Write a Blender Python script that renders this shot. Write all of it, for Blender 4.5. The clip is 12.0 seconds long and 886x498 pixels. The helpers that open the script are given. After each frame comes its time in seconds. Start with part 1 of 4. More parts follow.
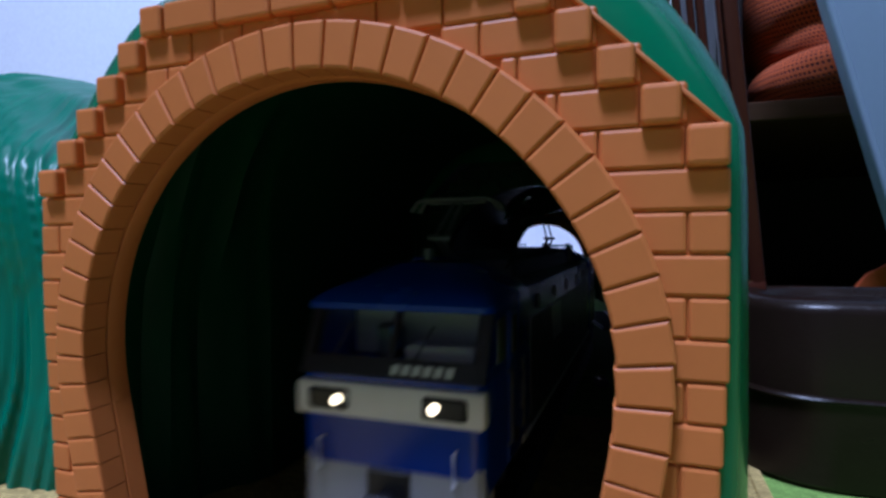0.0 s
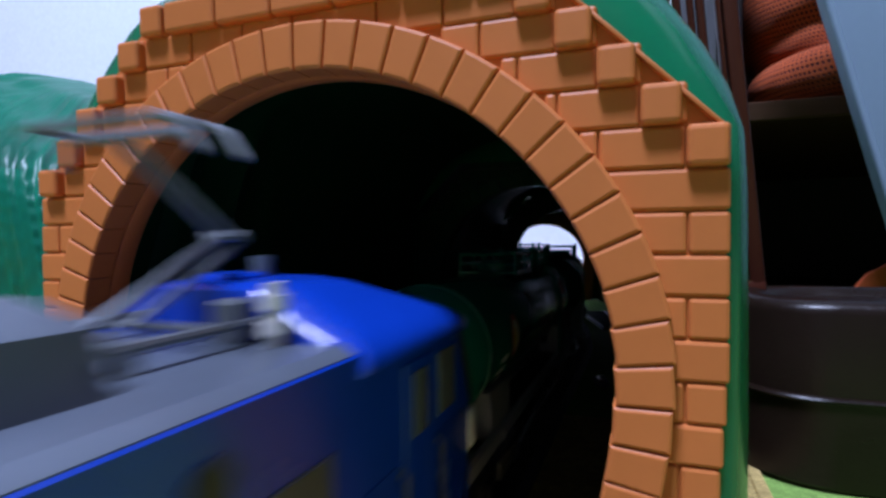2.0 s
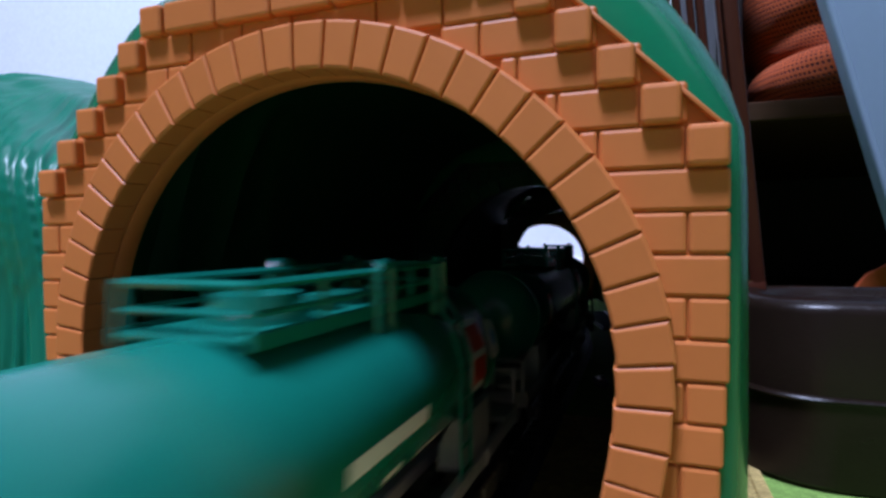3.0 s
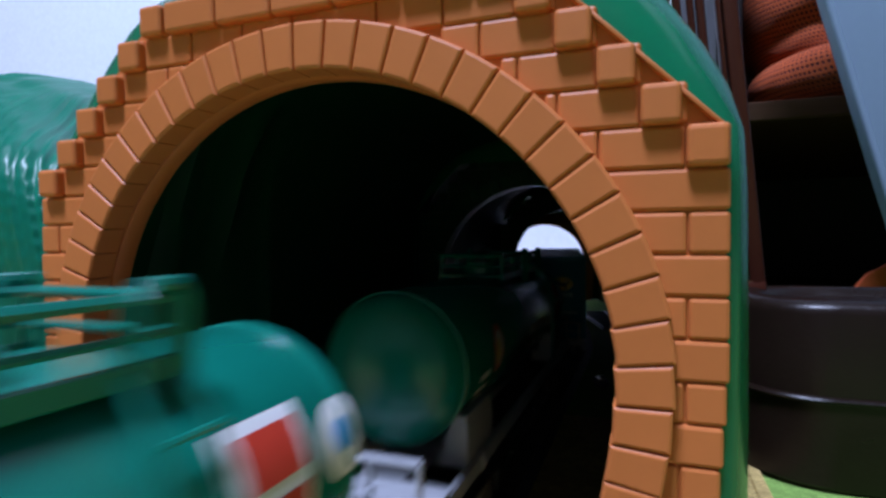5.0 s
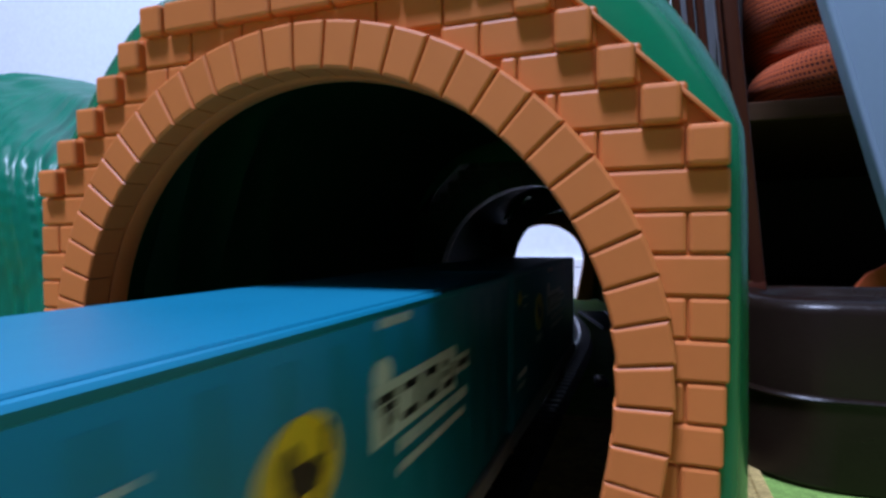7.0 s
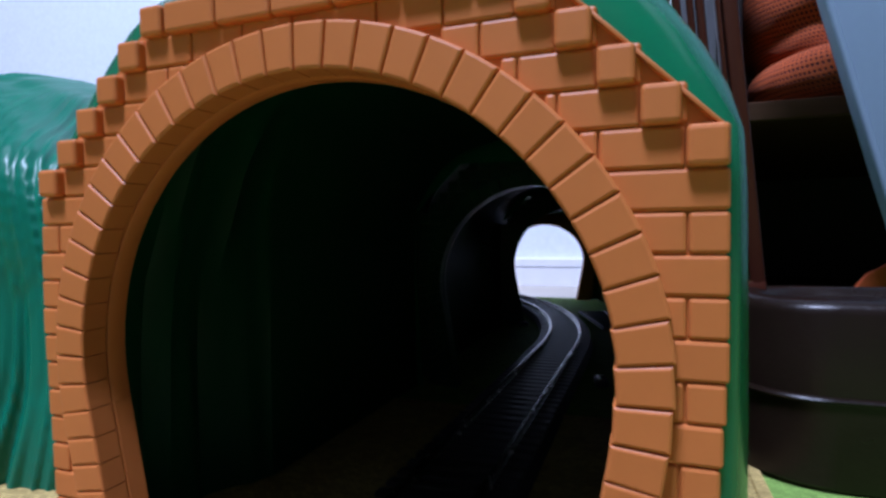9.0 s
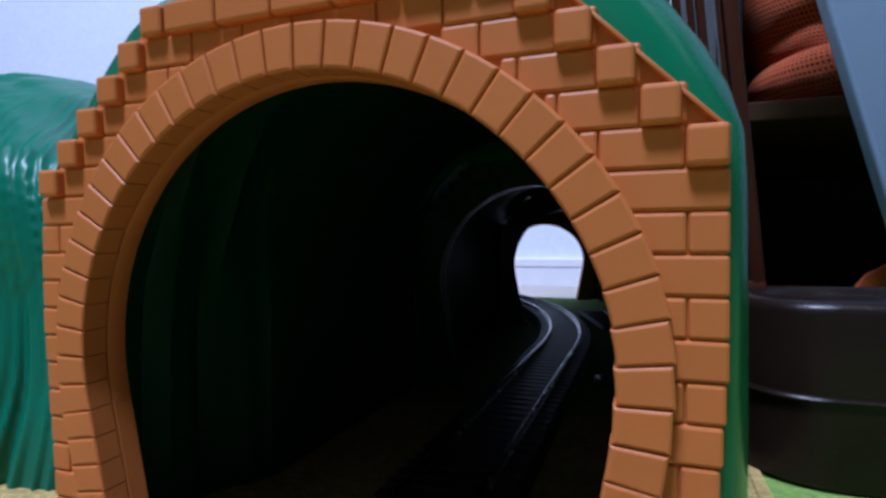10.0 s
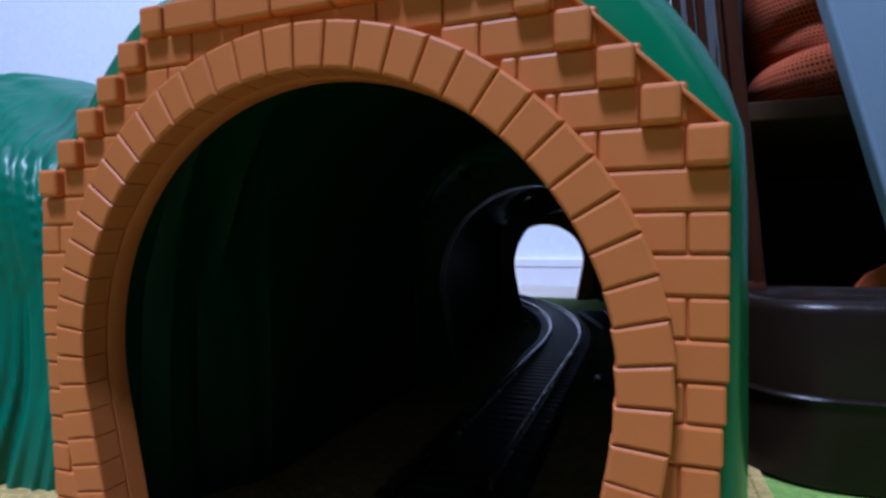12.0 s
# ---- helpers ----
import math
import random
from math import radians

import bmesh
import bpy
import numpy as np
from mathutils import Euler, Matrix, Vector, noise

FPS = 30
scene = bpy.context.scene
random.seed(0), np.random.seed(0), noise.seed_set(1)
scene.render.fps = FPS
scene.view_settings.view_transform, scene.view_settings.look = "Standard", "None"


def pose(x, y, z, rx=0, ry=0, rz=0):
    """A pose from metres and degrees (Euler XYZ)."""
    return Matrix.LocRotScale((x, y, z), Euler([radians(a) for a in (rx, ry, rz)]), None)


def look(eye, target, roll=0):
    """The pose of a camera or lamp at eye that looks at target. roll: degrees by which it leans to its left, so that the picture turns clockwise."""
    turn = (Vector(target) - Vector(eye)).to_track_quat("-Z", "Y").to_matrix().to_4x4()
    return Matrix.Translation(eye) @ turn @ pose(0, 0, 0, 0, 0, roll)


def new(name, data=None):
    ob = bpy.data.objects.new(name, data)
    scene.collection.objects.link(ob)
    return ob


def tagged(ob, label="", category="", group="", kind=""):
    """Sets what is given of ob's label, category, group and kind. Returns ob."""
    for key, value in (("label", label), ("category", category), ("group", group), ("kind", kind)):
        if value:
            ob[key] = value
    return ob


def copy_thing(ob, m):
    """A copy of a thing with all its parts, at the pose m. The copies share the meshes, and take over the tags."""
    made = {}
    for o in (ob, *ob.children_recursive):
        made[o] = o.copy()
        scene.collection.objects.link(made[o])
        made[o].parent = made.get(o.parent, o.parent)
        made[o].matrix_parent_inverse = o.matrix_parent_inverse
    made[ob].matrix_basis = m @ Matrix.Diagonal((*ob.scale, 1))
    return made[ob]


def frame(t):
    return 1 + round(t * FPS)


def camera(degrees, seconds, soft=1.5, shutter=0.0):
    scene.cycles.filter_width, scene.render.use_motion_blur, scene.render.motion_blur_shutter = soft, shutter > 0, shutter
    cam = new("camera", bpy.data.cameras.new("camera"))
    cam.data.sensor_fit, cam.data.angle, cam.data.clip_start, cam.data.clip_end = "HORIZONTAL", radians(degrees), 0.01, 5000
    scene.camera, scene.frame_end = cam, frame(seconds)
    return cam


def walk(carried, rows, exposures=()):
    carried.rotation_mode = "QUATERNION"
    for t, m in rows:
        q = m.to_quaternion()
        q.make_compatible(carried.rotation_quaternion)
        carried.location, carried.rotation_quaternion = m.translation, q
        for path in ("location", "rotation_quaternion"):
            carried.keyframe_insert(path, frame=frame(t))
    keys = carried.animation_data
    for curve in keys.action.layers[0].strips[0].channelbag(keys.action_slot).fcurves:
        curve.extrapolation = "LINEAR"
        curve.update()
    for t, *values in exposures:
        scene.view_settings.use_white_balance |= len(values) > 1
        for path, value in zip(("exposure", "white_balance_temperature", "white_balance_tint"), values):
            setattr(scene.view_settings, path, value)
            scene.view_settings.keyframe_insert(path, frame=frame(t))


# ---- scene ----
cam = camera(77.32, 12.0, soft=3.0, shutter=0.9)
U = 0.001  # all building numbers below are in millimetres
EYE = pose(38.99 * U, -56.80 * U, 58.73 * U, 89.12, 0.393, 20.0)
LIGHTER = [(0.0, -0.15, 6000, 10), (0.6, -0.15, 5950, 10), (1.4, 0.1, 6150, 10), (2.2, 0.2, 6700, 10), (5.0, 0.15, 6550, 10), (7.2, 0.12, 6500, 10), (8.9, 0.18, 6550, 10), (9.6, 0.0, 6450, 10), (10.3, -0.08, 6300, 10), (11.0, -0.1, 6200, 10), (12.0, -0.12, 6050, 10)]
walk(cam, [(0.0, EYE), (12.0, EYE)], exposures=LIGHTER)

# ---- light ----
world = bpy.data.worlds.new("room_air")
scene.world = world
world.use_nodes = True
world.node_tree.nodes["Background"].inputs["Color"].default_value = (0.6, 0.75, 1.0, 1)
world.node_tree.nodes["Background"].inputs["Strength"].default_value = 0.03


def area_lamp(name, size, watts, colour, m):
    data = bpy.data.lights.new(name, "AREA")
    data.shape, data.size, data.energy, data.color = "DISK", size, watts, colour
    ob = new(name, data)
    ob.matrix_world = m
    return ob


area_lamp("ceiling_lamp_light", 0.55, 125, (0.60, 0.70, 1.10), look((-0.22, -0.85, 2.30), (-0.22, -0.85, 0)))


# ---- materials ----
def material(name, colour, rough=0.5, metal=0.0, vary=0.12, scale=60.0, bump=0.1, bump_scale=400.0, coat=0.0, emit=0.0, rand=0.0, spec=0.5, streak=None):
    """A procedural surface: colour varied at two scales, roughness varied, fine relief."""
    mt = bpy.data.materials.new(name)
    mt.use_nodes = True
    nt = mt.node_tree
    n, l = nt.nodes, nt.links
    b = n["Principled BSDF"]
    co = n.new("ShaderNodeTexCoord")
    vec = co.outputs["Object"]
    if streak:
        mp = n.new("ShaderNodeMapping")
        mp.inputs["Scale"].default_value = streak
        l.new(vec, mp.inputs["Vector"])
        vec = mp.outputs["Vector"]
    n1 = n.new("ShaderNodeTexNoise")
    n1.inputs["Scale"].default_value, n1.inputs["Detail"].default_value = scale, 3
    n2 = n.new("ShaderNodeTexNoise")
    n2.inputs["Scale"].default_value, n2.inputs["Detail"].default_value = bump_scale, 4
    l.new(vec, n1.inputs["Vector"])
    l.new(vec, n2.inputs["Vector"])
    add = n.new("ShaderNodeMath")
    add.operation = "MULTIPLY_ADD"
    add.inputs[1].default_value = 0.7
    l.new(n1.outputs["Fac"], add.inputs[0])
    mul = n.new("ShaderNodeMath")
    mul.operation = "MULTIPLY"
    mul.inputs[1].default_value = 0.3
    l.new(n2.outputs["Fac"], mul.inputs[0])
    l.new(mul.outputs[0], add.inputs[2])
    val = add.outputs[0]
    if rand:
        oi = n.new("ShaderNodeObjectInfo")
        r = n.new("ShaderNodeMath")
        r.operation = "MULTIPLY_ADD"
        r.inputs[1].default_value = rand
        l.new(oi.outputs["Random"], r.inputs[0])
        l.new(val, r.inputs[2])
        val = r.outputs[0]
    ramp = n.new("ShaderNodeMapRange")
    ramp.inputs["From Min"].default_value, ramp.inputs["From Max"].default_value = 0.25, 0.75 + rand
    ramp.inputs["To Min"].default_value, ramp.inputs["To Max"].default_value = 1 - vary, 1 + vary
    l.new(val, ramp.inputs["Value"])
    mix = n.new("ShaderNodeVectorMath")
    mix.operation = "SCALE"
    mix.inputs[0].default_value = colour
    l.new(ramp.outputs["Result"], mix.inputs["Scale"])
    l.new(mix.outputs["Vector"], b.inputs["Base Color"])
    rr = n.new("ShaderNodeMapRange")
    rr.inputs["To Min"].default_value, rr.inputs["To Max"].default_value = max(0.02, rough - 0.08), min(1, rough + 0.08)
    l.new(n1.outputs["Fac"], rr.inputs["Value"])
    l.new(rr.outputs["Result"], b.inputs["Roughness"])
    b.inputs["Metallic"].default_value = metal
    b.inputs["Coat Weight"].default_value = coat
    b.inputs["Specular IOR Level"].default_value = spec
    if bump:
        bp = n.new("ShaderNodeBump")
        bp.inputs["Strength"].default_value, bp.inputs["Distance"].default_value = bump, 0.0006
        l.new(n2.outputs["Fac"], bp.inputs["Height"])
        l.new(bp.outputs["Normal"], b.inputs["Normal"])
    if emit:
        b.inputs["Emission Color"].default_value = (1.0, 0.86, 0.6, 1)
        b.inputs["Emission Strength"].default_value = emit
    return mt


BRICK = material("terracotta_plastic", (0.54, 0.160, 0.041), 0.46, vary=0.07, scale=120, bump=0.035, bump_scale=700, rand=0.25, spec=0.3)
SHELL = material("green_plastic", (0.001, 0.135, 0.054), 0.24, spec=0.5, vary=0.12, scale=60, bump=0.08, bump_scale=300)
# Hood green lowered by hand: the tunnel's shade is put into this colour.
SHADELINING = material("shade_toned_hood_inside", (0.002, 0.050, 0.020), 0.50, spec=0.15, vary=0.3, scale=35, bump=0.1, bump_scale=200, streak=(1, 1, 0.3))
# Portal skin painted dark in place of the shade inside the tunnel.
SHADESKIN = material("shade_toned_portal_plastic", (0.003, 0.045, 0.020), 0.36, spec=0.25, vary=0.6, scale=35, bump=0.1, bump_scale=200, streak=(1, 1, 0.3))
HILL = material("thatch_green_plastic", (0.001, 0.140, 0.080), 0.36, spec=0.28, vary=0.15, scale=90, bump=0.12, bump_scale=160, streak=(1.0, 1.0, 0.16))
def weave_material(name, colour, dark, cell):
    """Flat basket weave: bricks of thread, with threads catching light and gaps between."""
    mt = material(name, colour, 0.9, vary=0.25, scale=60, bump=0.0, spec=0.2)
    n, l = mt.node_tree.nodes, mt.node_tree.links
    b = n["Principled BSDF"]
    old = b.inputs["Base Color"].links[0].from_socket
    co = n.new("ShaderNodeTexCoord")
    br = n.new("ShaderNodeTexBrick")
    br.inputs["Scale"].default_value = 1.0 / cell
    br.inputs["Mortar Size"].default_value = 0.07
    br.inputs["Mortar Smooth"].default_value = 1.0
    br.inputs["Brick Width"].default_value, br.inputs["Row Height"].default_value = 1.0, 0.55
    br.inputs["Color1"].default_value, br.inputs["Color2"].default_value = (1, 1, 1, 1), (0.62, 0.62, 0.62, 1)
    br.inputs["Mortar"].default_value = (dark, dark, dark, 1)
    nz = n.new("ShaderNodeTexNoise")
    nz.inputs["Scale"].default_value = 900
    l.new(co.outputs["Object"], nz.inputs["Vector"])
    wob = n.new("ShaderNodeMix")
    wob.data_type = "VECTOR"
    wob.inputs["Factor"].default_value = 0.0006
    l.new(co.outputs["Object"], wob.inputs["A"])
    l.new(nz.outputs["Color"], wob.inputs["B"])
    l.new(wob.outputs["Result"], br.inputs["Vector"])
    mx = n.new("ShaderNodeMix")
    mx.data_type, mx.blend_type = "RGBA", "MULTIPLY"
    mx.inputs["Factor"].default_value = 1.0
    l.new(old, mx.inputs["A"])
    l.new(br.outputs["Color"], mx.inputs["B"])
    l.new(mx.outputs["Result"], b.inputs["Base Color"])
    bp = n.new("ShaderNodeBump")
    bp.inputs["Strength"].default_value, bp.inputs["Distance"].default_value = 0.8, 0.0005
    l.new(br.outputs["Color"], bp.inputs["Height"])
    l.new(bp.outputs["Normal"], b.inputs["Normal"])
    return mt


MAT = weave_material("lime_weave", (0.235, 0.40, 0.085), 0.5, 0.0022)
RUNNER = weave_material("tan_weave", (0.58, 0.42, 0.15), 0.3, 0.0017)
WALLPAPER = material("white_wallpaper", (0.80, 0.84, 0.93), 0.85, vary=0.06, scale=120, bump=0.6, bump_scale=500)
# Unseen walls, coloured dark so that less bounced light reaches the tunnel.
LOWBOUNCEWALL = material("unseen_low_bounce_walls", (0.09, 0.085, 0.08), 0.8, vary=0.06, scale=3, bump=0.1)
# Unseen ceiling, greyed to the same end: weaker bounced light.
CEILING = material("unseen_low_bounce_ceiling", (0.45, 0.45, 0.45), 0.9, vary=0.05, scale=3, bump=0.1)
TRIM = material("white_trim", (0.80, 0.80, 0.82), 0.5, vary=0.04, scale=40, bump=0.05)
FLOOR = material("pale_wood_floor", (0.52, 0.46, 0.38), 0.5, vary=0.12, scale=25, bump=0.1, streak=(1, 0.1, 1))
ROADBED = material("black_roadbed", (0.018, 0.018, 0.020), 0.5, vary=0.25, scale=300, bump=0.3, bump_scale=1500)
SLEEPER = material("black_sleeper_plastic", (0.022, 0.022, 0.025), 0.42, vary=0.2, scale=200, bump=0.1)
RAIL = material("nickel_rail", (0.62, 0.60, 0.56), 0.25, metal=1.0, vary=0.1, scale=300, bump=0.02)
BROWN = material("dark_brown_plastic", (0.011, 0.0058, 0.0038), 0.30, spec=0.24, vary=0.25, scale=60, bump=0.16, bump_scale=700)
WOOD = material("red_brown_wood", (0.055, 0.014, 0.007), 0.45, spec=0.12, vary=0.3, scale=40, bump=0.15, streak=(1, 1, 0.08))
DARKWOOD = material("dark_cabinet_wood", (0.009, 0.004, 0.003), 0.6, spec=0.2, vary=0.3, scale=30, bump=0.1, streak=(0.1, 1, 1))
SHELFWOOD = material("shelf_wood", (0.075, 0.034, 0.015), 0.6, spec=0.2, vary=0.3, scale=30, bump=0.1, streak=(0.1, 1, 1))
MESH = material("orange_mesh_cloth", (0.46, 0.075, 0.015), 0.8, vary=0.2, scale=120, bump=0.2)
PANEL = material("pale_blue_panel", (0.19, 0.26, 0.34), 0.45, spec=0.3, vary=0.05, scale=20, bump=0.05)
BLUE = material("loco_blue_paint", (0.002, 0.038, 0.35), 0.25, vary=0.08, scale=80, bump=0.03)
GREY = material("loco_grey_paint", (0.048, 0.054, 0.058), 0.42, vary=0.1, scale=100, bump=0.05)
ROOFGREY = material("roof_grey_paint", (0.086, 0.104, 0.130), 0.40, vary=0.12, scale=100, bump=0.05)
WHITE = material("white_paint", (0.76, 0.76, 0.76), 0.4, vary=0.05, scale=100, bump=0.03)
BLACK = material("black_plastic", (0.012, 0.012, 0.014), 0.4, vary=0.2, scale=100, bump=0.05)
METALGREY = material("pantograph_metal", (0.15, 0.165, 0.18), 0.45, metal=0.5, vary=0.15, scale=200, bump=0.05)
CABIN = material("cabin_beige", (0.62, 0.60, 0.57), 0.6, vary=0.1, scale=80, bump=0.05)
LAMPGLOW = material("headlamp_glow", (1.0, 0.9, 0.7), 0.3, vary=0.02, emit=5)
TANK = material("tank_green_paint", (0.003, 0.160, 0.112), 0.24, spec=0.4, vary=0.08, scale=60, bump=0.02)
FRAMEGREY = material("wagon_grey_paint", (0.34, 0.35, 0.37), 0.45, vary=0.12, scale=90, bump=0.05)
RED = material("red_sign_paint", (0.55, 0.045, 0.025), 0.4, vary=0.06, scale=90, bump=0.03)
YELLOW = material("yellow_sign_paint", (0.75, 0.50, 0.02), 0.4, vary=0.06, scale=90, bump=0.03)
SKYBLUE = material("blue_sign_paint", (0.03, 0.30, 0.70), 0.4, vary=0.06, scale=90, bump=0.03)
CONTAINER = material("container_teal_paint", (0.004, 0.170, 0.265), 0.40, spec=0.3, vary=0.08, scale=60, bump=0.04)
LETTER = material("faded_white_print", (0.55, 0.60, 0.62), 0.5, vary=0.1, scale=200, bump=0.03)
WHEEL = material("blackened_steel", (0.05, 0.05, 0.055), 0.4, metal=0.8, vary=0.2, scale=200, bump=0.05)


def glass_material():
    mt = bpy.data.materials.new("cab_glass")
    mt.use_nodes = True
    b = mt.node_tree.nodes["Principled BSDF"]
    b.inputs["Base Color"].default_value = (0.95, 0.97, 0.98, 1)
    b.inputs["Roughness"].default_value = 0.03
    b.inputs["Transmission Weight"].default_value = 1.0
    b.inputs["IOR"].default_value = 1.05
    return mt


GLASS = glass_material()


# ---- mesh helpers ----
def part(name, bm, mt, parent=None, label="", smooth=True):
    me = bpy.data.meshes.new(name)
    bmesh.ops.recalc_face_normals(bm, faces=bm.faces)
    bm.to_mesh(me)
    bm.free()
    me.materials.append(mt)
    if smooth:
        me.shade_smooth()
        me.set_sharp_from_angle(angle=radians(35))
    ob = new(name, me)
    if parent is not None:
        ob.parent = parent
    if label:
        ob["label"] = label
    return ob


def empty(name, label, category, group="", kind=""):
    ob = new(name)
    ob.empty_display_size = 0.01
    return tagged(ob, label, category, group, kind)


def box(bm, x0, x1, y0, y1, z0, z1, bevel=0.0, seg=1, m=None):
    """A box in millimetres, with rounded edges."""
    before = set(bm.verts)
    x0, x1, y0, y1 = min(x0, x1), max(x0, x1), min(y0, y1), max(y0, y1)
    r = bmesh.ops.create_cube(bm, size=1.0)
    vs = r["verts"]
    for v in vs:
        v.co = Vector(((x0 + x1) / 2 + v.co.x * (x1 - x0), (y0 + y1) / 2 + v.co.y * (y1 - y0), (z0 + z1) / 2 + v.co.z * (z1 - z0)))
    if bevel:
        es = list({e for v in vs for e in v.link_edges})
        bmesh.ops.bevel(bm, geom=es, offset=bevel, segments=seg, profile=0.5, affect="EDGES")
    made = [v for v in bm.verts if v not in before]
    for v in made:
        co = v.co if m is None else m @ v.co
        v.co = co * U
    return made


def boxed(*args, **kw):
    bm = bmesh.new()
    box(bm, *args, **kw)
    return bm


def tube(bm, pts, r, sides=8, closed=False, cap=True):
    """A round bar along points in millimetres."""
    pts = [Vector(q) for q in pts]
    rings = []
    count = len(pts)
    for i, q in enumerate(pts):
        a = pts[i - 1] if (i > 0 or closed) else q
        b = pts[(i + 1) % count] if (i < count - 1 or closed) else q
        d = (b - a).normalized()
        side = d.cross(Vector((0, 0, 1)))
        if side.length < 0.1:
            side = d.cross(Vector((0, 1, 0)))
        side.normalize()
        up = side.cross(d)
        rings.append([bm.verts.new((q + (side * math.cos(k * 2 * math.pi / sides) + up * math.sin(k * 2 * math.pi / sides)) * r) * U) for k in range(sides)])
    for i in range(count if closed else count - 1):
        a, b = rings[i], rings[(i + 1) % count]
        for k in range(sides):
            bm.faces.new((a[k], a[(k + 1) % sides], b[(k + 1) % sides], b[k]))
    if cap and not closed:
        bm.faces.new(rings[0])
        bm.faces.new(rings[-1][::-1])


def tubed(pts, r, sides=8, closed=False):
    bm = bmesh.new()
    tube(bm, pts, r, sides, closed)
    return bm


def loft(bm, loops, cap=True, closed=True):
    """Skins equal rings of points in millimetres."""
    rings = [[bm.verts.new(Vector(q) * U) for q in ring] for ring in loops]
    n = len(rings[0])
    for a, b in zip(rings, rings[1:]):
        for k in range(n if closed else n - 1):
            bm.faces.new((a[k], a[(k + 1) % n], b[(k + 1) % n], b[k]))
    if cap:
        bm.faces.new(rings[0])
        bm.faces.new(rings[-1][::-1])


def lofted(loops, **kw):
    bm = bmesh.new()
    loft(bm, loops, **kw)
    return bm


def disc(bm, centre, axis, r0, r1, n=24, squash=1.0):
    """A short round plate along an axis from centre, thickness r1."""
    axis = Vector(axis).normalized()
    a = axis.orthogonal().normalized() if abs(axis.z) > 0.9 else Vector((0, 0, 1)).cross(axis).normalized()
    b = axis.cross(a)
    c = Vector(centre)
    loft(bm, [[c + axis * d + a * (math.cos(k * 2 * math.pi / n) * r0 * squash) + b * (math.sin(k * 2 * math.pi / n) * r0) for k in range(n)] for d in (0, r1)])


def disced(*args, **kw):
    bm = bmesh.new()
    disc(bm, *args, **kw)
    return bm


# ---- the track's line ----
TX, CURVE_Y, CURVE_R = -0.8, 215.0, 397.0


def line(s):
    """The track's middle at s mm along it, counted from the tunnel mouth inwards: place and heading."""
    if s <= CURVE_Y:
        return Vector((TX, s, 0)), 0.0
    a = (s - CURVE_Y) / CURVE_R
    if a <= math.pi:
        return Vector((TX - CURVE_R + CURVE_R * math.cos(a), CURVE_Y + CURVE_R * math.sin(a), 0)), a
    return Vector((TX - 2 * CURVE_R, CURVE_Y - (s - CURVE_Y - math.pi * CURVE_R), 0)), math.pi


def across(s, x, z):
    c, a = line(s)
    return (c.x + math.cos(a) * x, c.y + math.sin(a) * x, z)


# ---- room ----
def setting(name, bm, mt, smooth=False):
    return tagged(part(name, bm, mt, smooth=smooth), kind="structure")


setting("floor", boxed(-1900, 1500, -2600, 731, -60, -6), FLOOR)
setting("wall_north", boxed(-1900, 1500, 731, 850, -60, 2400), WALLPAPER)
setting("wall_south", boxed(-1900, 1500, -2720, -2600, -60, 2400), LOWBOUNCEWALL)
setting("wall_west", boxed(-2020, -1900, -2720, 850, -60, 2400), LOWBOUNCEWALL)
setting("wall_east", boxed(1500, 1620, -2720, 850, -60, 2400), LOWBOUNCEWALL)
setting("ceiling", boxed(-2020, 1620, -2720, 850, 2400, 2460), CEILING)


def baseboard():
    bm = bmesh.new()
    prof = [(731, -6), (722, -6), (722, 18.6), (725, 19.2), (725, 20.8), (722, 21.4), (722, 31), (724, 33.2), (731, 33.6)]
    loft(bm, [[(x, y, z) for y, z in prof] for x in (-1900, 1500)])
    setting("baseboard", bm, TRIM)


baseboard()
mat_ob = tagged(part("play_mat", boxed(-1000, 900, -1900, 512, -6, 0, bevel=1.0), MAT, smooth=False), "soft lime green woven play mat lying on the floor", "mat")


def woven_runner():
    root = empty("woven_runner", "tan basket-woven runner lying on the green mat", "runner")
    part("woven_field", boxed(-137, 63, -257, 125, 0.02, 0.7, bevel=0.2), RUNNER, root, smooth=False)
    for x in (-138.5, 64.5):
        part("edge_binding", boxed(x - 1.5, x + 1.5, -260, 128, 0.02, 1.1, bevel=0.35, seg=2), RUNNER, root, smooth=False)
    for y in (-258.5, 126.5):
        part("edge_binding", boxed(-137, 63, y - 1.5, y + 1.5, 0.02, 1.1, bevel=0.35, seg=2), RUNNER, root, smooth=False)


woven_runner()


def ceiling_light():
    root = empty("ceiling_light", "round white ceiling light fixed to the ceiling", "ceiling light")
    root.location = (-0.22, -0.85, 2.40)
    bm = bmesh.new()
    disc(bm, (0, 0, -60), (0, 0, 1), 290, 60, 40)
    part("housing", bm, TRIM, root)


ceiling_light()


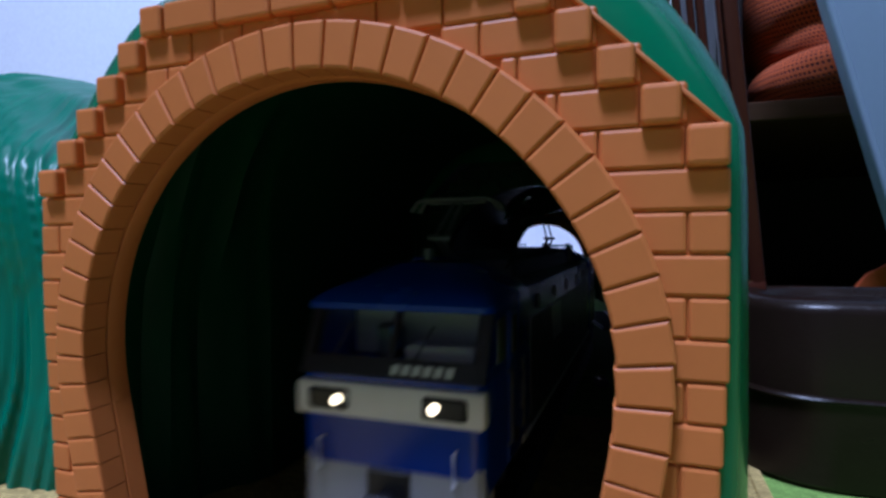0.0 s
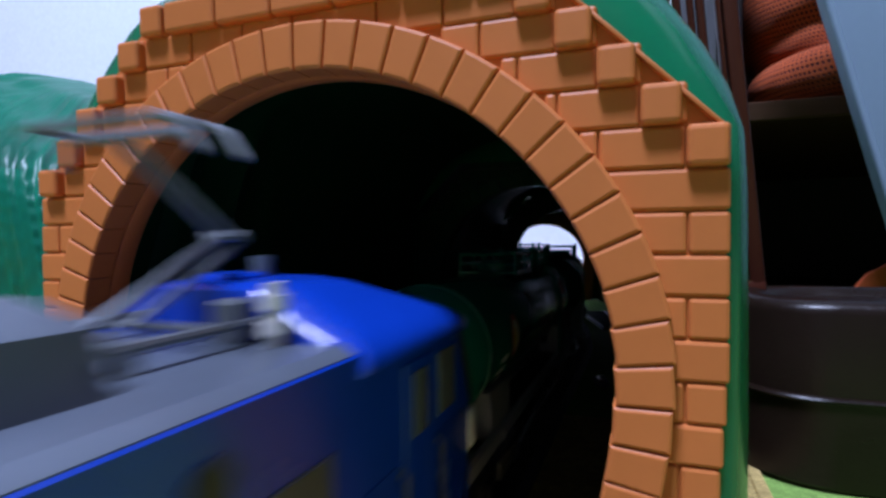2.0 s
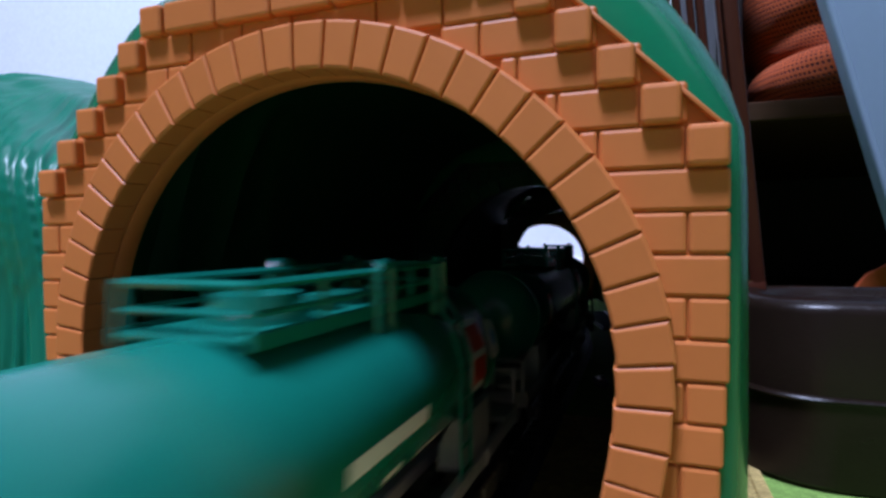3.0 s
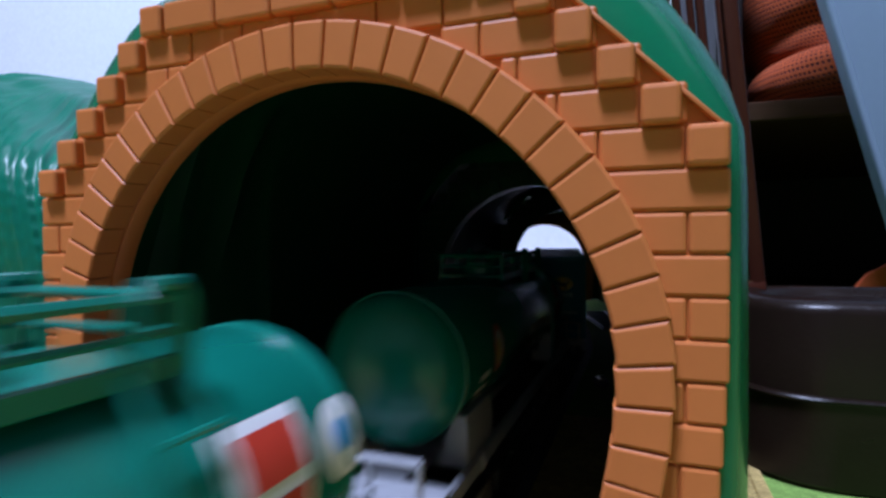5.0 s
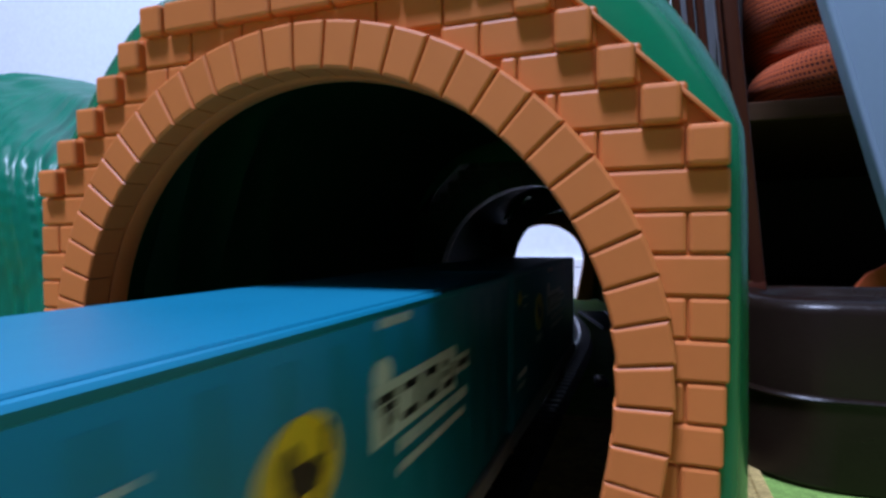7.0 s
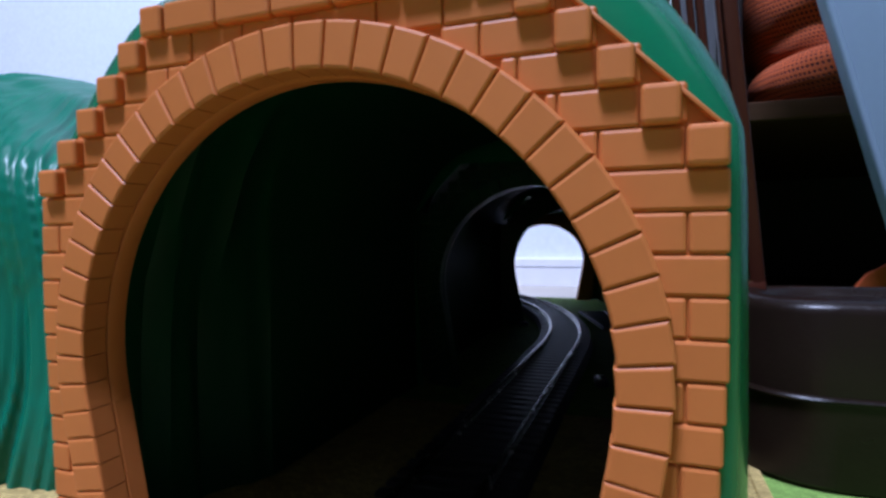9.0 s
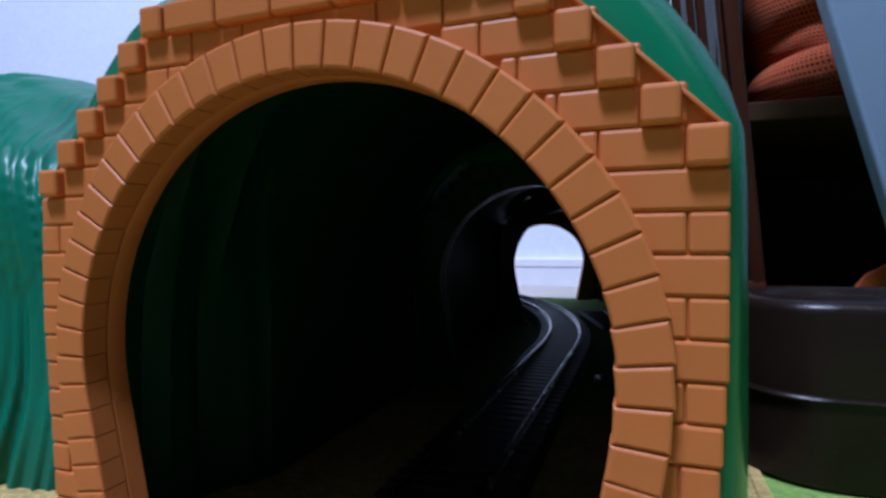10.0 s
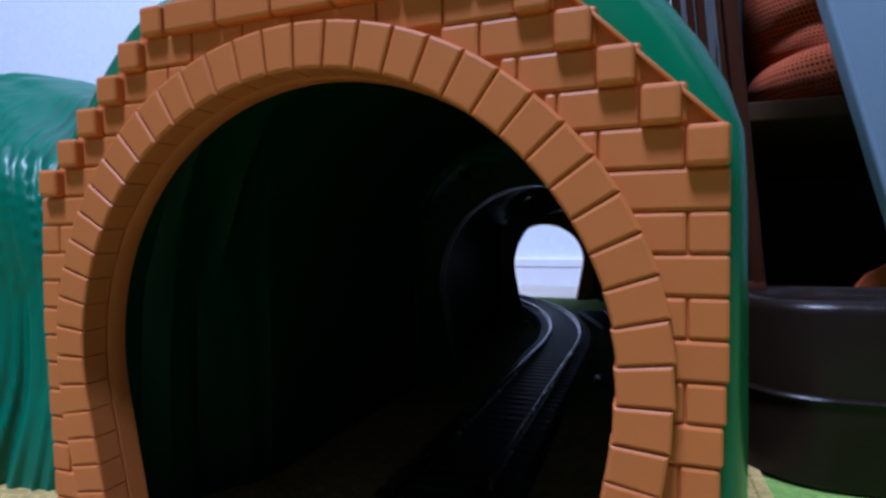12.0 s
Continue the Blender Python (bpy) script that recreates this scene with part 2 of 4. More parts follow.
# ---- track ----
def track():
    root = empty("toy_railway_track", "black sleepered model railway track with two shiny metal rails", "track")
    step, s0, s1 = 12.0, -1500.0, 1500.0
    ss = [s0 + i * step for i in range(int((s1 - s0) / step) + 1)]
    bed = [(-15, 0.72), (-11.5, 4.6), (11.5, 4.6), (15, 0.72)]
    part("roadbed", lofted([[across(s, x, z) for x, z in bed] for s in ss]), ROADBED, root)
    for sign in (-1, 1):
        prof = [(-0.8, 5.6), (-0.8, 5.9), (-0.25, 6.2), (-0.32, 7.3), (-0.4, 8.0), (0.4, 8.0), (0.32, 7.3), (0.25, 6.2), (0.8, 5.9), (0.8, 5.6)]
        part("rail", lofted([[across(s, sign * 8.25 + x, z) for x, z in prof] for s in ss]), RAIL, root, "shiny nickel rail")
    bm = bmesh.new()
    box(bm, -14, 14, -1.6, 1.6, 4.4, 5.7, bevel=0.25)
    sl = part("sleeper", bm, SLEEPER, root, smooth=False)
    first = True
    s = -360.0
    while s < 640:
        c, a = line(s)
        ob = sl if first else new("sleeper", sl.data)
        ob.parent = root
        ob.matrix_local = pose(c.x * U, c.y * U, 0, 0, 0, math.degrees(a))
        first = False
        s += 5.6


track()

# ---- tunnel portals ----
RI, RO, ZC, COURSE = 37.0, 42.55, 42.0, 4.17
Z0 = 23.5  # underside of the lowest corner block, over the arch's centre
JOINT = 5.98
LEGIN = 0.18


def outline(z):
    """Half width of the portal's plate at height z over the arch's centre: it narrows towards the foot and over the corners."""
    if z <= Z0 + 4.1:
        return 46.8 - 0.062 * max(0.0, 6.0 - z)
    return max(24.0, 46.8 - (z - Z0 - 4.1) * 1.0)


def squeeze(a):
    """How far the arch stands in from its circle on the one side that is pressed inwards, at angle a in degrees."""
    f = max(0.0, min(1.0, (22.0 - a) / 32.0)) if a > -90 else 1.0
    return 1.15 * f * f * (3 - 2 * f)


def portal(m, lean=0.0, group="brick tunnel mouths", skin=BRICK, label="terracotta plastic tunnel mouth with moulded bricks and stepped corners"):
    root = empty("tunnel_portal", label, "tunnel portal", group)
    rnd = random.Random(4)
    FACE, BLOCK = 1.85, 0.6  # how far the bricks and the corner blocks lie behind the arch's face
    # plate behind the bricks
    bm = bmesh.new()
    z = -ZC + 0.2
    while z < 47.9:
        z1 = min(z + COURSE / 4, 47.9)
        zm = (z + z1) / 2
        xi = math.sqrt(max(0, 39.0 ** 2 - zm ** 2)) if zm > -8 else 38.1 + (zm + 8) * LEGIN
        for sign in (-1, 1):
            less = 3.4 if sign < 0 and zm > Z0 + 4 else 0.6
            xa, xb = outline(z) - less, outline(z1) - less
            loft(bm, [[(sign * xi, y, z), (sign * xa, y, z), (sign * xb, y, z1), (sign * xi, y, z1)] for y in (FACE + 0.5, 8.0)])
        z = z1
    part("plate", bm, skin, root, smooth=False)
    # arch ring
    def wedge(a0, a1):
        bm = bmesh.new()
        g = math.radians(0.14)
        a0, a1 = a0 + g, a1 - g
        loops = []
        for y, d in ((0.0, 0.40), (0.08, 0.18), (0.2, 0.05), (0.38, 0.0), (3.7, 0.0), (3.9, 0.12)):
            ri, ro = RI + d, RO - d
            e = d / 46.0
            ring = []
            for k in range(4):
                a = a0 + e + (a1 - a0 - 2 * e) * k / 3
                ring.append((math.cos(a) * ro, y, math.sin(a) * ro))
            for k in range(4):
                a = a1 - e - (a1 - a0 - 2 * e) * k / 3
                ring.append((math.cos(a) * ri, y, math.sin(a) * ri))
            loops.append(ring)
        loft(bm, loops)
        return bm
    me = None
    for k in range(-17, 17):
        deg = 90 - JOINT * (k + 0.5)
        a = math.radians(deg)
        h = math.radians(JOINT / 2)
        if me is None:
            ob = part("arch_brick", wedge(-h, h), skin, root, smooth=False)
            me = ob.data
        else:
            ob = new("arch_brick", me)
            ob.parent = root
        ob.matrix_local = pose(-squeeze(deg) * U, 0, 0) @ Matrix.Rotation(-a, 4, "Y")
    # smooth inner barrel behind the ring, with a raised rear lip
    bm = bmesh.new()
    ang = [-11.6 + 203.2 * k / 60 for k in range(61)]
    for y0, y1, ri, ro in ((0.6, 4.1, RI + 0.22, RO - 0.5), (4.1, 7.2, RI + 0.02, RO - 0.2)):
        loft(bm, [[(math.cos(math.radians(a)) * r - squeeze(a), y, math.sin(math.radians(a)) * r) for r, y in ((ri + 0.15, y0), (ri, y0 + 0.3), (ri, y1 - 0.3), (ri + 0.2, y1), (ro, y1), (ro, y0))] for a in ang])
    part("arch_barrel", bm, skin, root)
    # legs under the ring
    xe, ze = math.cos(math.radians(-11.66)) * RI, math.sin(math.radians(-11.66)) * RI
    for sign in (-1, 1):
        z = ze
        inn = squeeze(-12.0) if sign > 0 else 0.0
        while z > -ZC + 0.5:
            zb = max(z - 3.86, -ZC + 0.2)
            xa, xb = xe - inn - (ze - z) * LEGIN, xe - inn - (ze - zb) * LEGIN
            t0 = t1 = -0.9  # the joints go on dipping outwards
            w = RO - RI
            loops = []
            for y, d in ((0.0, 0.40), (0.08, 0.18), (0.2, 0.05), (0.38, 0.0), (3.7, 0.0), (3.9, 0.12)):
                loops.append([(sign * (xa + d), y, z - 0.06 - d), (sign * (xa + w - d), y, z + t0 - 0.06 - d), (sign * (xb + w - d), y, max(-ZC + 0.1, zb + t1 + 0.06 + d)), (sign * (xb + d), y, zb + 0.06 + d)])
            part("leg_brick", lofted(loops), skin, root, smooth=False)
            part("leg_back", lofted([[(sign * (xa + r), y, z), (sign * (xa + w - 0.4), y, z), (sign * (xb + w - 0.4), y, zb), (sign * (xb + r), y, zb)] for y, r in ((0.6, 0.22), (4.1, 0.22), (4.2, 0.05), (7.0, 0.05), (7.2, 0.2))]), skin, root)
            z -= 3.86
    # courses of bricks
    j = -15
    while Z0 + j * COURSE < 43.5:
        z, z1 = Z0 + j * COURSE, Z0 + (j + 1) * COURSE
        if z < -ZC:
            j += 1
            continue
        lo = min(abs(z), abs(z1)) if z * z1 > 0 else 0.0
        edge = outline(z1 - 0.5) - 0.1
        first = 3.8 if j >= 0 or j % 2 == 0 else 11.9
        for sign in (-1, 1):
            inner = math.sqrt(max(0, 40.2 ** 2 - (min(lo, 40.2)) ** 2)) if z1 > -8 else xe + 3.0 - (ze - z1) * LEGIN - (squeeze(-12.0) if sign > 0 else 0.0)
            x = edge - (0.9 if sign < 0 and j >= 0 else 0.0) + (0.8 * min(1.0, max(0.0, (20 - z) / 10)) + 0.03 * max(0.0, 6 - z) if sign < 0 else 0.0)
            step = first if j < 0 else x - (42.72 - 4.1 * j if sign > 0 else 41.75 - 4.2 * j)
            while x > max(inner, 0) + 0.6:
                xl = max(x - step, inner, 0.0 if z > 39 else inner)
                if x - xl > 0.9:
                    d = FACE + rnd.uniform(-0.06, 0.06)
                    bm = bmesh.new()
                    box(bm, sign * (xl + 0.07), sign * (x - 0.07), d, FACE + 1.8, z + 0.07, z1 - 0.07, bevel=0.38, seg=2)
                    part("brick", bm, skin, root, smooth=False)
                x -= step
                step = 8.1
        j += 1
    # stepped corner blocks, each with the sloping lip that runs up to the next one
    for k in range(6):
        for sign in (-1, 1):
            xa, wide = (42.72 - 4.1 * k, 3.7) if sign > 0 else (41.75 - 4.2 * k, 3.75)
            za = Z0 + 4.12 * k
            bm = bmesh.new()
            box(bm, sign * xa, sign * (xa + wide), BLOCK, 5.0, za + 0.05, za + 4.0, bevel=0.55, seg=3)
            part("corner_block", bm, skin, root, smooth=False)
            if sign > 0 and k < 5:
                bm = bmesh.new()
                box(bm, -0.24, 0.24, BLOCK + 0.7, 5.0, 0.0, 5.5, bevel=0.2, seg=2, m=pose(xa + wide - 0.45, 0, za + 3.75, 0, -45, 0))
                part("corner_lip", bm, skin, root)
    # top course, as proud as the corner blocks
    x = -20.3
    while x < 21.9:
        bm = bmesh.new()
        box(bm, x + 0.08, x + 8.3, BLOCK, 5.0, 44.15, 48.1, bevel=0.5, seg=3)
        part("coping_brick", bm, skin, root, smooth=False)
        x += 8.38
    root.matrix_world = m @ pose(0, 0, ZC * U, math.degrees(lean))
    return root


LEAN = 0.0308
# Inner mouths: dark green is painted-in tunnel shade, not a known plastic colour.
INNER = "inner tunnel mouth with moulded bricks, coloured dark in place of tunnel shade"
portal(pose(0, 0, 0), LEAN)


def shell_profile(grow=0.0):
    pts = [(50.0, 0.3), (50.1, 9.0), (50.2, 25), (50.2, 40), (50.1, 53), (50.0, 64), (49.7, 70), (48.7, 75.6), (46.4, 80.6), (42.8, 86), (37.5, 91.5), (29, 97), (16, 100.5), (0, 101.5)]
    pts = [(x + (grow if x > 0 else 0) * (1 if z < 90 else 0.6), z + (grow if z > 60 else 0)) for x, z in pts]
    return pts + [(-x, z) for x, z in reversed(pts[:-1])]


def tunnel_shell(m, length, label, gap=None, rim=1.0):
    """A straight green hood behind a portal: thick walls, rolled rims, open at both ends. m: its near end.
    gap: from where to where the foot of one side wall is cut away."""
    root = empty("tunnel_hood", label, "toy tunnel", "green tunnel hoods")
    ys = {0.0: 0.0, 0.4: 0.0, 1.2: 0.0, 2.6: 0.0, 4.8: 0.0, 8.0: 0.0, 12.0: 0.0, 16.0: 0.0, length - 8.0: 0.0, length - 2.0: -0.5, length: -1.5}
    for k in range(1, 8):
        ys[16.0 + (length - 24.0) * k / 8] = 0.0
    if gap:
        for y in (gap[0] - 1.0, gap[0], gap[0] + 1.5, gap[1] - 3.0, gap[1], gap[1] + 1.0):
            ys[y] = 0.0
        for k in range(1, 20):
            ys[16.0 + 2.5 * k + 0.1] = 0.0

    def foot(y):
        if not gap or not gap[0] <= y <= gap[1]:
            return 0.3
        return gap[2] - (1.2 if y in gap[:2] else 0.0)

    def ring(pts, y):
        a = list(pts)
        a[-1] = (a[-1][0], foot(y))
        a[-2] = (a[-2][0], max(a[-2][1], foot(y) + 0.5))
        return [(x, y, z) for x, z in a]
    inner = [(x * 0.95, z if z < 12 else z * 0.965) for x, z in shell_profile()]
    order = sorted(ys)

    def bay(y, z):
        """Beside the mouth one side wall stands further out, and comes back in a rounded bay."""
        if not gap:
            return 0.0
        near, far = min(1.0, max(0.0, (y - 4) / 8)), min(1.0, max(0.0, (56 - y) / 16))
        low = min(1.0, max(0.0, (74 - z) / 30))
        return 7.0 * near * far * far * (3 - 2 * far) * low * low * (3 - 2 * low)

    def folds(y):
        """The inner wall hangs in soft moulded folds beside the mouth."""
        if not gap or y > gap[0]:
            return inner
        return [(x - bay(y, z) + (1.0 * math.sin(y * 0.42 + z * 0.04) + 0.6 * math.sin(y * 0.9 + 1 + z * 0.02)) * min(1, (gap[0] - y) / 6, (y - 15) / 6) if x < -40 else x, z) for x, z in inner]
    def outer(y):
        """The hood swells in a rounded shoulder from the portal's edge to its full size."""
        pts = []
        for x, z in shell_profile(ys[y]):
            near = 16.0 if x > 0 else 9.0
            x -= bay(y, z) if x < -40 else 0.0
            swell = -1.4 * max(0.0, min(1.0, (z - 66) / 9)) if x < 0 else 0.0
            x, z = x - swell, z + swell * 0.8
            f = math.sqrt(max(0.0, 1 - (1 - min(y / near, 1.0)) ** 2))
            zs = min(z, 88.5)
            xs = math.copysign(min(abs(x), outline(zs - ZC) - 0.4), x)
            pts.append((xs + (x - xs) * f, zs + (z - zs) * f))
        return pts
    part("hood", lofted([ring(outer(y), y) for y in order], cap=False, closed=False), SHELL, root)
    part("lining", lofted([ring(folds(y), y) for y in order if y > 15], cap=False, closed=False), SHADELINING, root, "green inner wall with the tunnel's shade put into its colour")
    part("rear_rim", lofted([[(x, length, z) for x, z in shell_profile(-1.5)], [(x * rim, length, z * (0.85 if rim < 1 and z > 40 else 1.0)) for x, z in inner]], cap=False, closed=False), SHELL, root)
    root.matrix_world = m
    return root


tunnel_shell(pose(0, 3.0 * U, 0), 152.0, "glossy green plastic tunnel hood behind the brick mouth", gap=(53.0, 90.0, 0.4))
portal(pose(TX * U, 150 * U, 0), skin=SHADESKIN, label=INNER)
tunnel_shell(pose(TX * U, 149.2 * U, 0, 0, 0, 1.8), 186.0, "glossy green plastic tunnel hood on the straight track")
portal(pose(-8 * U, 322 * U, 0, 0, 0, 13.8), skin=SHADESKIN, label=INNER)
tunnel_shell(pose(-9.5 * U, 328 * U, 0, 0, 0, 13.8), 167.0, "glossy green plastic tunnel hood at the start of the curve", rim=0.83)
portal(pose(-54.0 * U, 492 * U, 0, 0, 0, 193.8) @ Matrix.Diagonal((1.0, 1.0, 0.93, 1.0)))


# ---- green hill beside the tunnel ----
def hill():
    """A moulded hill whose skin hangs in long straw-like strands."""
    nu, nv = 560, 120
    cx, cy = -154.0, 105.0
    verts, faces = [], []
    for i in range(nu):
        th = 2 * math.pi * i / nu
        ct, st = math.cos(th), math.sin(th)
        e = 0.55
        fx = math.copysign(abs(ct) ** e, ct)
        fy = math.copysign(abs(st) ** e, st)
        for j in range(nv + 1):
            v = j / nv
            if v < 0.55:
                rr, z = 1.0 - 0.05 * v / 0.55, 82 * v / 0.55
            else:
                q = (v - 0.55) / 0.45 * math.pi / 2
                rr, z = 0.95 * (0.10 + 0.90 * math.cos(q)) if v < 1 else 0.0, 82 + 34 * math.sin(q)
            x, y = cx + 92 * fx * rr, cy + 78 * fy * rr
            z += (min(5.0, -0.42 * (x + 145)) - 2.0) * z / 116
            sway = th + 0.05 * math.sin(v * 7 + th * 3) + 0.10 * max(0.0, v - 0.45)
            strand = abs(noise.noise(Vector((math.cos(sway) * 19, math.sin(sway) * 19, v * 0.9)))) * -4.0 + abs(noise.noise(Vector((math.cos(sway) * 70, math.sin(sway) * 55, v * 1.4 + 9)))) * -1.4
            tuft = noise.noise(Vector((x * 0.045, y * 0.045, z * 0.022 + 3))) * 3.0
            shelf = max(0.0, math.sin(v * 15 + 2.2 * noise.noise(Vector((ct * 4, st * 4, 2))))) * 0.7
            n = Vector((fx, fy, 0.25 + 0.9 * v)).normalized() * (strand + tuft + shelf) * min(1, (1 - v) * 7)
            verts.append(((x + n.x) * U, (y + n.y) * U, max(0.0, (z + n.z) if j else 0) * U))
    for i in range(nu):
        for j in range(nv):
            a0, a1 = i * (nv + 1) + j, ((i + 1) % nu) * (nv + 1) + j
            faces.append((a0, a1, a1 + 1, a0 + 1))
    me = bpy.data.meshes.new("hill")
    me.from_pydata(verts, [], faces)
    me.materials.append(HILL)
    me.shade_smooth()
    tagged(new("toy_hill", me), "glossy green moulded plastic hill with thatch-like grooves", "toy hill")


hill()


# ---- brown base, slats, shelf, cushion, panel ----
def brown_base():
    root = empty("brown_plastic_base", "dark brown rounded plastic base with a seam round it", "toy base")
    def ring(inset, z, n=8):
        x0, x1, y0, y1, r = 60.5 + inset, 190 - inset, 91 + inset, 141 - inset, 20.0
        pts = []
        for cx, cy, a0 in ((x1 - r, y1 - r, 0), (x0 + r, y1 - r, 90), (x0 + r, y0 + r, 180), (x1 - r, y0 + r, 270)):
            for k in range(n + 1):
                a = math.radians(a0 + 90 * k / n)
                pts.append((cx + r * math.cos(a), cy + r * math.sin(a), z))
        return pts
    part("lower_shell", lofted([ring(1.2, 0.2), ring(0.3, 1.5), ring(0.0, 21.0)]), BROWN, root)
    part("seam_ridge", lofted([ring(0.2, 20.8), ring(-0.9, 21.2), ring(-1.1, 21.7), ring(-0.8, 22.2), ring(0.2, 22.5)]), BROWN, root)
    part("upper_shell", lofted([ring(0.0, 22.4), ring(0.4, 41.0), ring(0.7, 42.3), ring(1.4, 43.5), ring(2.8, 44.2), ring(4.8, 44.3), ring(6.2, 43.6), ring(7.5, 41.8)]), BROWN, root)
    return root


brown_base()


def slatted_rack():
    root = empty("slatted_wooden_rack", "red-brown wooden slatted rack standing on the brown base", "wooden rack")
    lean = pose(0, 0, 0, 0, -5.1, 0)
    for x, w in ((0, 4.4), (-4.6, 1.7), (-9.0, 2.6), (-12.0, 2.2), (-15.6, 2.4), (-18.4, 2.2), (-21.6, 2.4), (-24.4, 2.2), (-27.6, 2.4)):
        bm = boxed(x - w, x, -2.5, 2.5, 0, 260, bevel=1.2, seg=2)
        part("slat", bm, WOOD, root)
    part("bottom_rail", boxed(-10.0, 0, -2.6, 2.6, -0.6, 4, bevel=1.0, seg=2), WOOD, root)
    part("top_rail", boxed(-34.0, 1, -3.0, 3.0, 252, 262, bevel=1.0, seg=2), WOOD, root)
    root.matrix_world = pose(73.0 * U, 131 * U, 42.6 * U) @ lean


slatted_rack()


def cabinet():
    root = empty("open_cabinet", "dark brown open wooden cabinet with one visible shelf", "cabinet")
    x0, x1, y0, y1 = 92.0, 560.0, 300.0, 690.0
    part("side_panel", boxed(x0 - 14, x0, y0, y1, 0.3, 520, bevel=1.0), DARKWOOD, root)
    part("side_panel", boxed(x1, x1 + 14, y0, y1, 0.3, 520, bevel=1.0), DARKWOOD, root)
    part("back_panel", boxed(x0, x1, y1 - 10, y1 - 1, 0.3, 520), DARKWOOD, root)
    part("bottom_board", boxed(x0, x1, y0 + 2, y1 - 10, 0.3, 14, bevel=0.8), DARKWOOD, root)
    part("shelf", boxed(x0, x1, y0 + 2, y1 - 10, 125.5, 136.5, bevel=0.8), SHELFWOOD, root, "lighter brown shelf board")
    part("top_board", boxed(x0 - 16, x1 + 16, y0 - 4, y1, 520, 536, bevel=1.0), DARKWOOD, root)


cabinet()


def mesh_cloth():
    mt = material("orange_mesh_weave", (0.46, 0.080, 0.016), 0.85, vary=0.2, scale=120, bump=0.0)
    n, l = mt.node_tree.nodes, mt.node_tree.links
    b = n["Principled BSDF"]
    old = b.inputs["Base Color"].links[0].from_socket
    co = n.new("ShaderNodeUVMap")
    sep = n.new("ShaderNodeSeparateXYZ")
    l.new(co.outputs["UV"], sep.inputs[0])

    def wave(sock, other):
        s = n.new("ShaderNodeMath")
        s.operation = "MULTIPLY_ADD"
        l.new(sock, s.inputs[0])
        s.inputs[1].default_value = 1.0
        o = n.new("ShaderNodeMath")
        o.operation = "MULTIPLY"
        l.new(other, o.inputs[0])
        o.inputs[1].default_value = 0.5
        l.new(o.outputs[0], s.inputs[2])
        w = n.new("ShaderNodeMath")
        w.operation = "SINE"
        m = n.new("ShaderNodeMath")
        m.operation = "MULTIPLY"
        l.new(s.outputs[0], m.inputs[0])
        m.inputs[1].default_value = 2 * math.pi
        l.new(m.outputs[0], w.inputs[0])
        return w.outputs[0]
    zero = n.new("ShaderNodeValue")
    zero.outputs[0].default_value = 0.0
    a, c = wave(sep.outputs["X"], sep.outputs["Y"]), wave(sep.outputs["Y"], zero.outputs[0])
    add = n.new("ShaderNodeMath")
    l.new(a, add.inputs[0])
    l.new(c, add.inputs[1])
    hole = n.new("ShaderNodeMapRange")
    hole.inputs["From Min"].default_value, hole.inputs["From Max"].default_value = 0.35, 1.1
    l.new(add.outputs[0], hole.inputs["Value"])
    mix = n.new("ShaderNodeMix")
    mix.data_type = "RGBA"
    l.new(hole.outputs["Result"], mix.inputs["Factor"])
    l.new(old, mix.inputs["A"])
    mix.inputs["B"].default_value = (0.05, 0.008, 0.003, 1)
    l.new(mix.outputs["Result"], b.inputs["Base Color"])
    bp = n.new("ShaderNodeBump")
    bp.invert = True
    bp.inputs["Distance"].default_value, bp.inputs["Strength"].default_value = 0.001, 0.8
    l.new(hole.outputs["Result"], bp.inputs["Height"])
    l.new(bp.outputs["Normal"], b.inputs["Normal"])
    return mt


MESHCLOTH = mesh_cloth()


def cloth_lump(name, parent, centre, radii, lift, rough, pitch, fold=0.0, tilt=0.0):
    """A soft rounded piece of mesh cloth, wrinkled, flattened where it rests."""
    nu, nv = 96, 60
    verts, faces, uvs = [], [], []
    cx, cy, cz = centre
    for i in range(nu + 1):
        th = 2 * math.pi * i / nu
        for j in range(nv + 1):
            ph = -math.pi / 2 + math.pi * j / nv
            cp, sp = math.cos(ph), math.sin(ph)
            ex = math.copysign(abs(math.cos(th) * cp) ** 0.8, math.cos(th) * cp)
            ey = math.copysign(abs(math.sin(th) * cp) ** 0.8, math.sin(th) * cp)
            ez = math.copysign(abs(sp) ** 0.85, sp)
            x, y, z = cx + radii[0] * ex, cy + radii[1] * ey, cz + radii[2] * ez + tilt * radii[0] * ex
            crease = math.exp(-((z - cz + 0.25 * radii[2] - 0.22 * (x - cx)) / 5.0) ** 2) * fold
            wr = noise.noise(Vector((x * 0.03, y * 0.03, z * 0.05 + cz))) * rough + noise.noise(Vector((x * 0.09, y * 0.02, z * 0.09))) * rough * 0.4
            verts.append((x * U, (y + crease - wr) * U, max(lift, z) * U))
    for i in range(nu):
        for j in range(nv):
            a0, a1 = i * (nv + 1) + j, (i + 1) * (nv + 1) + j
            faces.append((a0, a1, a1 + 1, a0 + 1))
            u, v = radii[0] * 5.2 / nu / pitch, radii[2] * 3.1 / nv / pitch
            uvs += [(i * u, j * v), ((i + 1) * u, j * v), ((i + 1) * u, (j + 1) * v), (i * u, (j + 1) * v)]
    me = bpy.data.meshes.new(name)
    me.from_pydata(verts, [], faces)
    lay = me.uv_layers.new(name="weave")
    lay.data.foreach_set("uv", [c for uv in uvs for c in uv])
    me.materials.append(MESHCLOTH)
    me.shade_smooth()
    ob = new(name, me)
    ob.parent = parent
    return ob


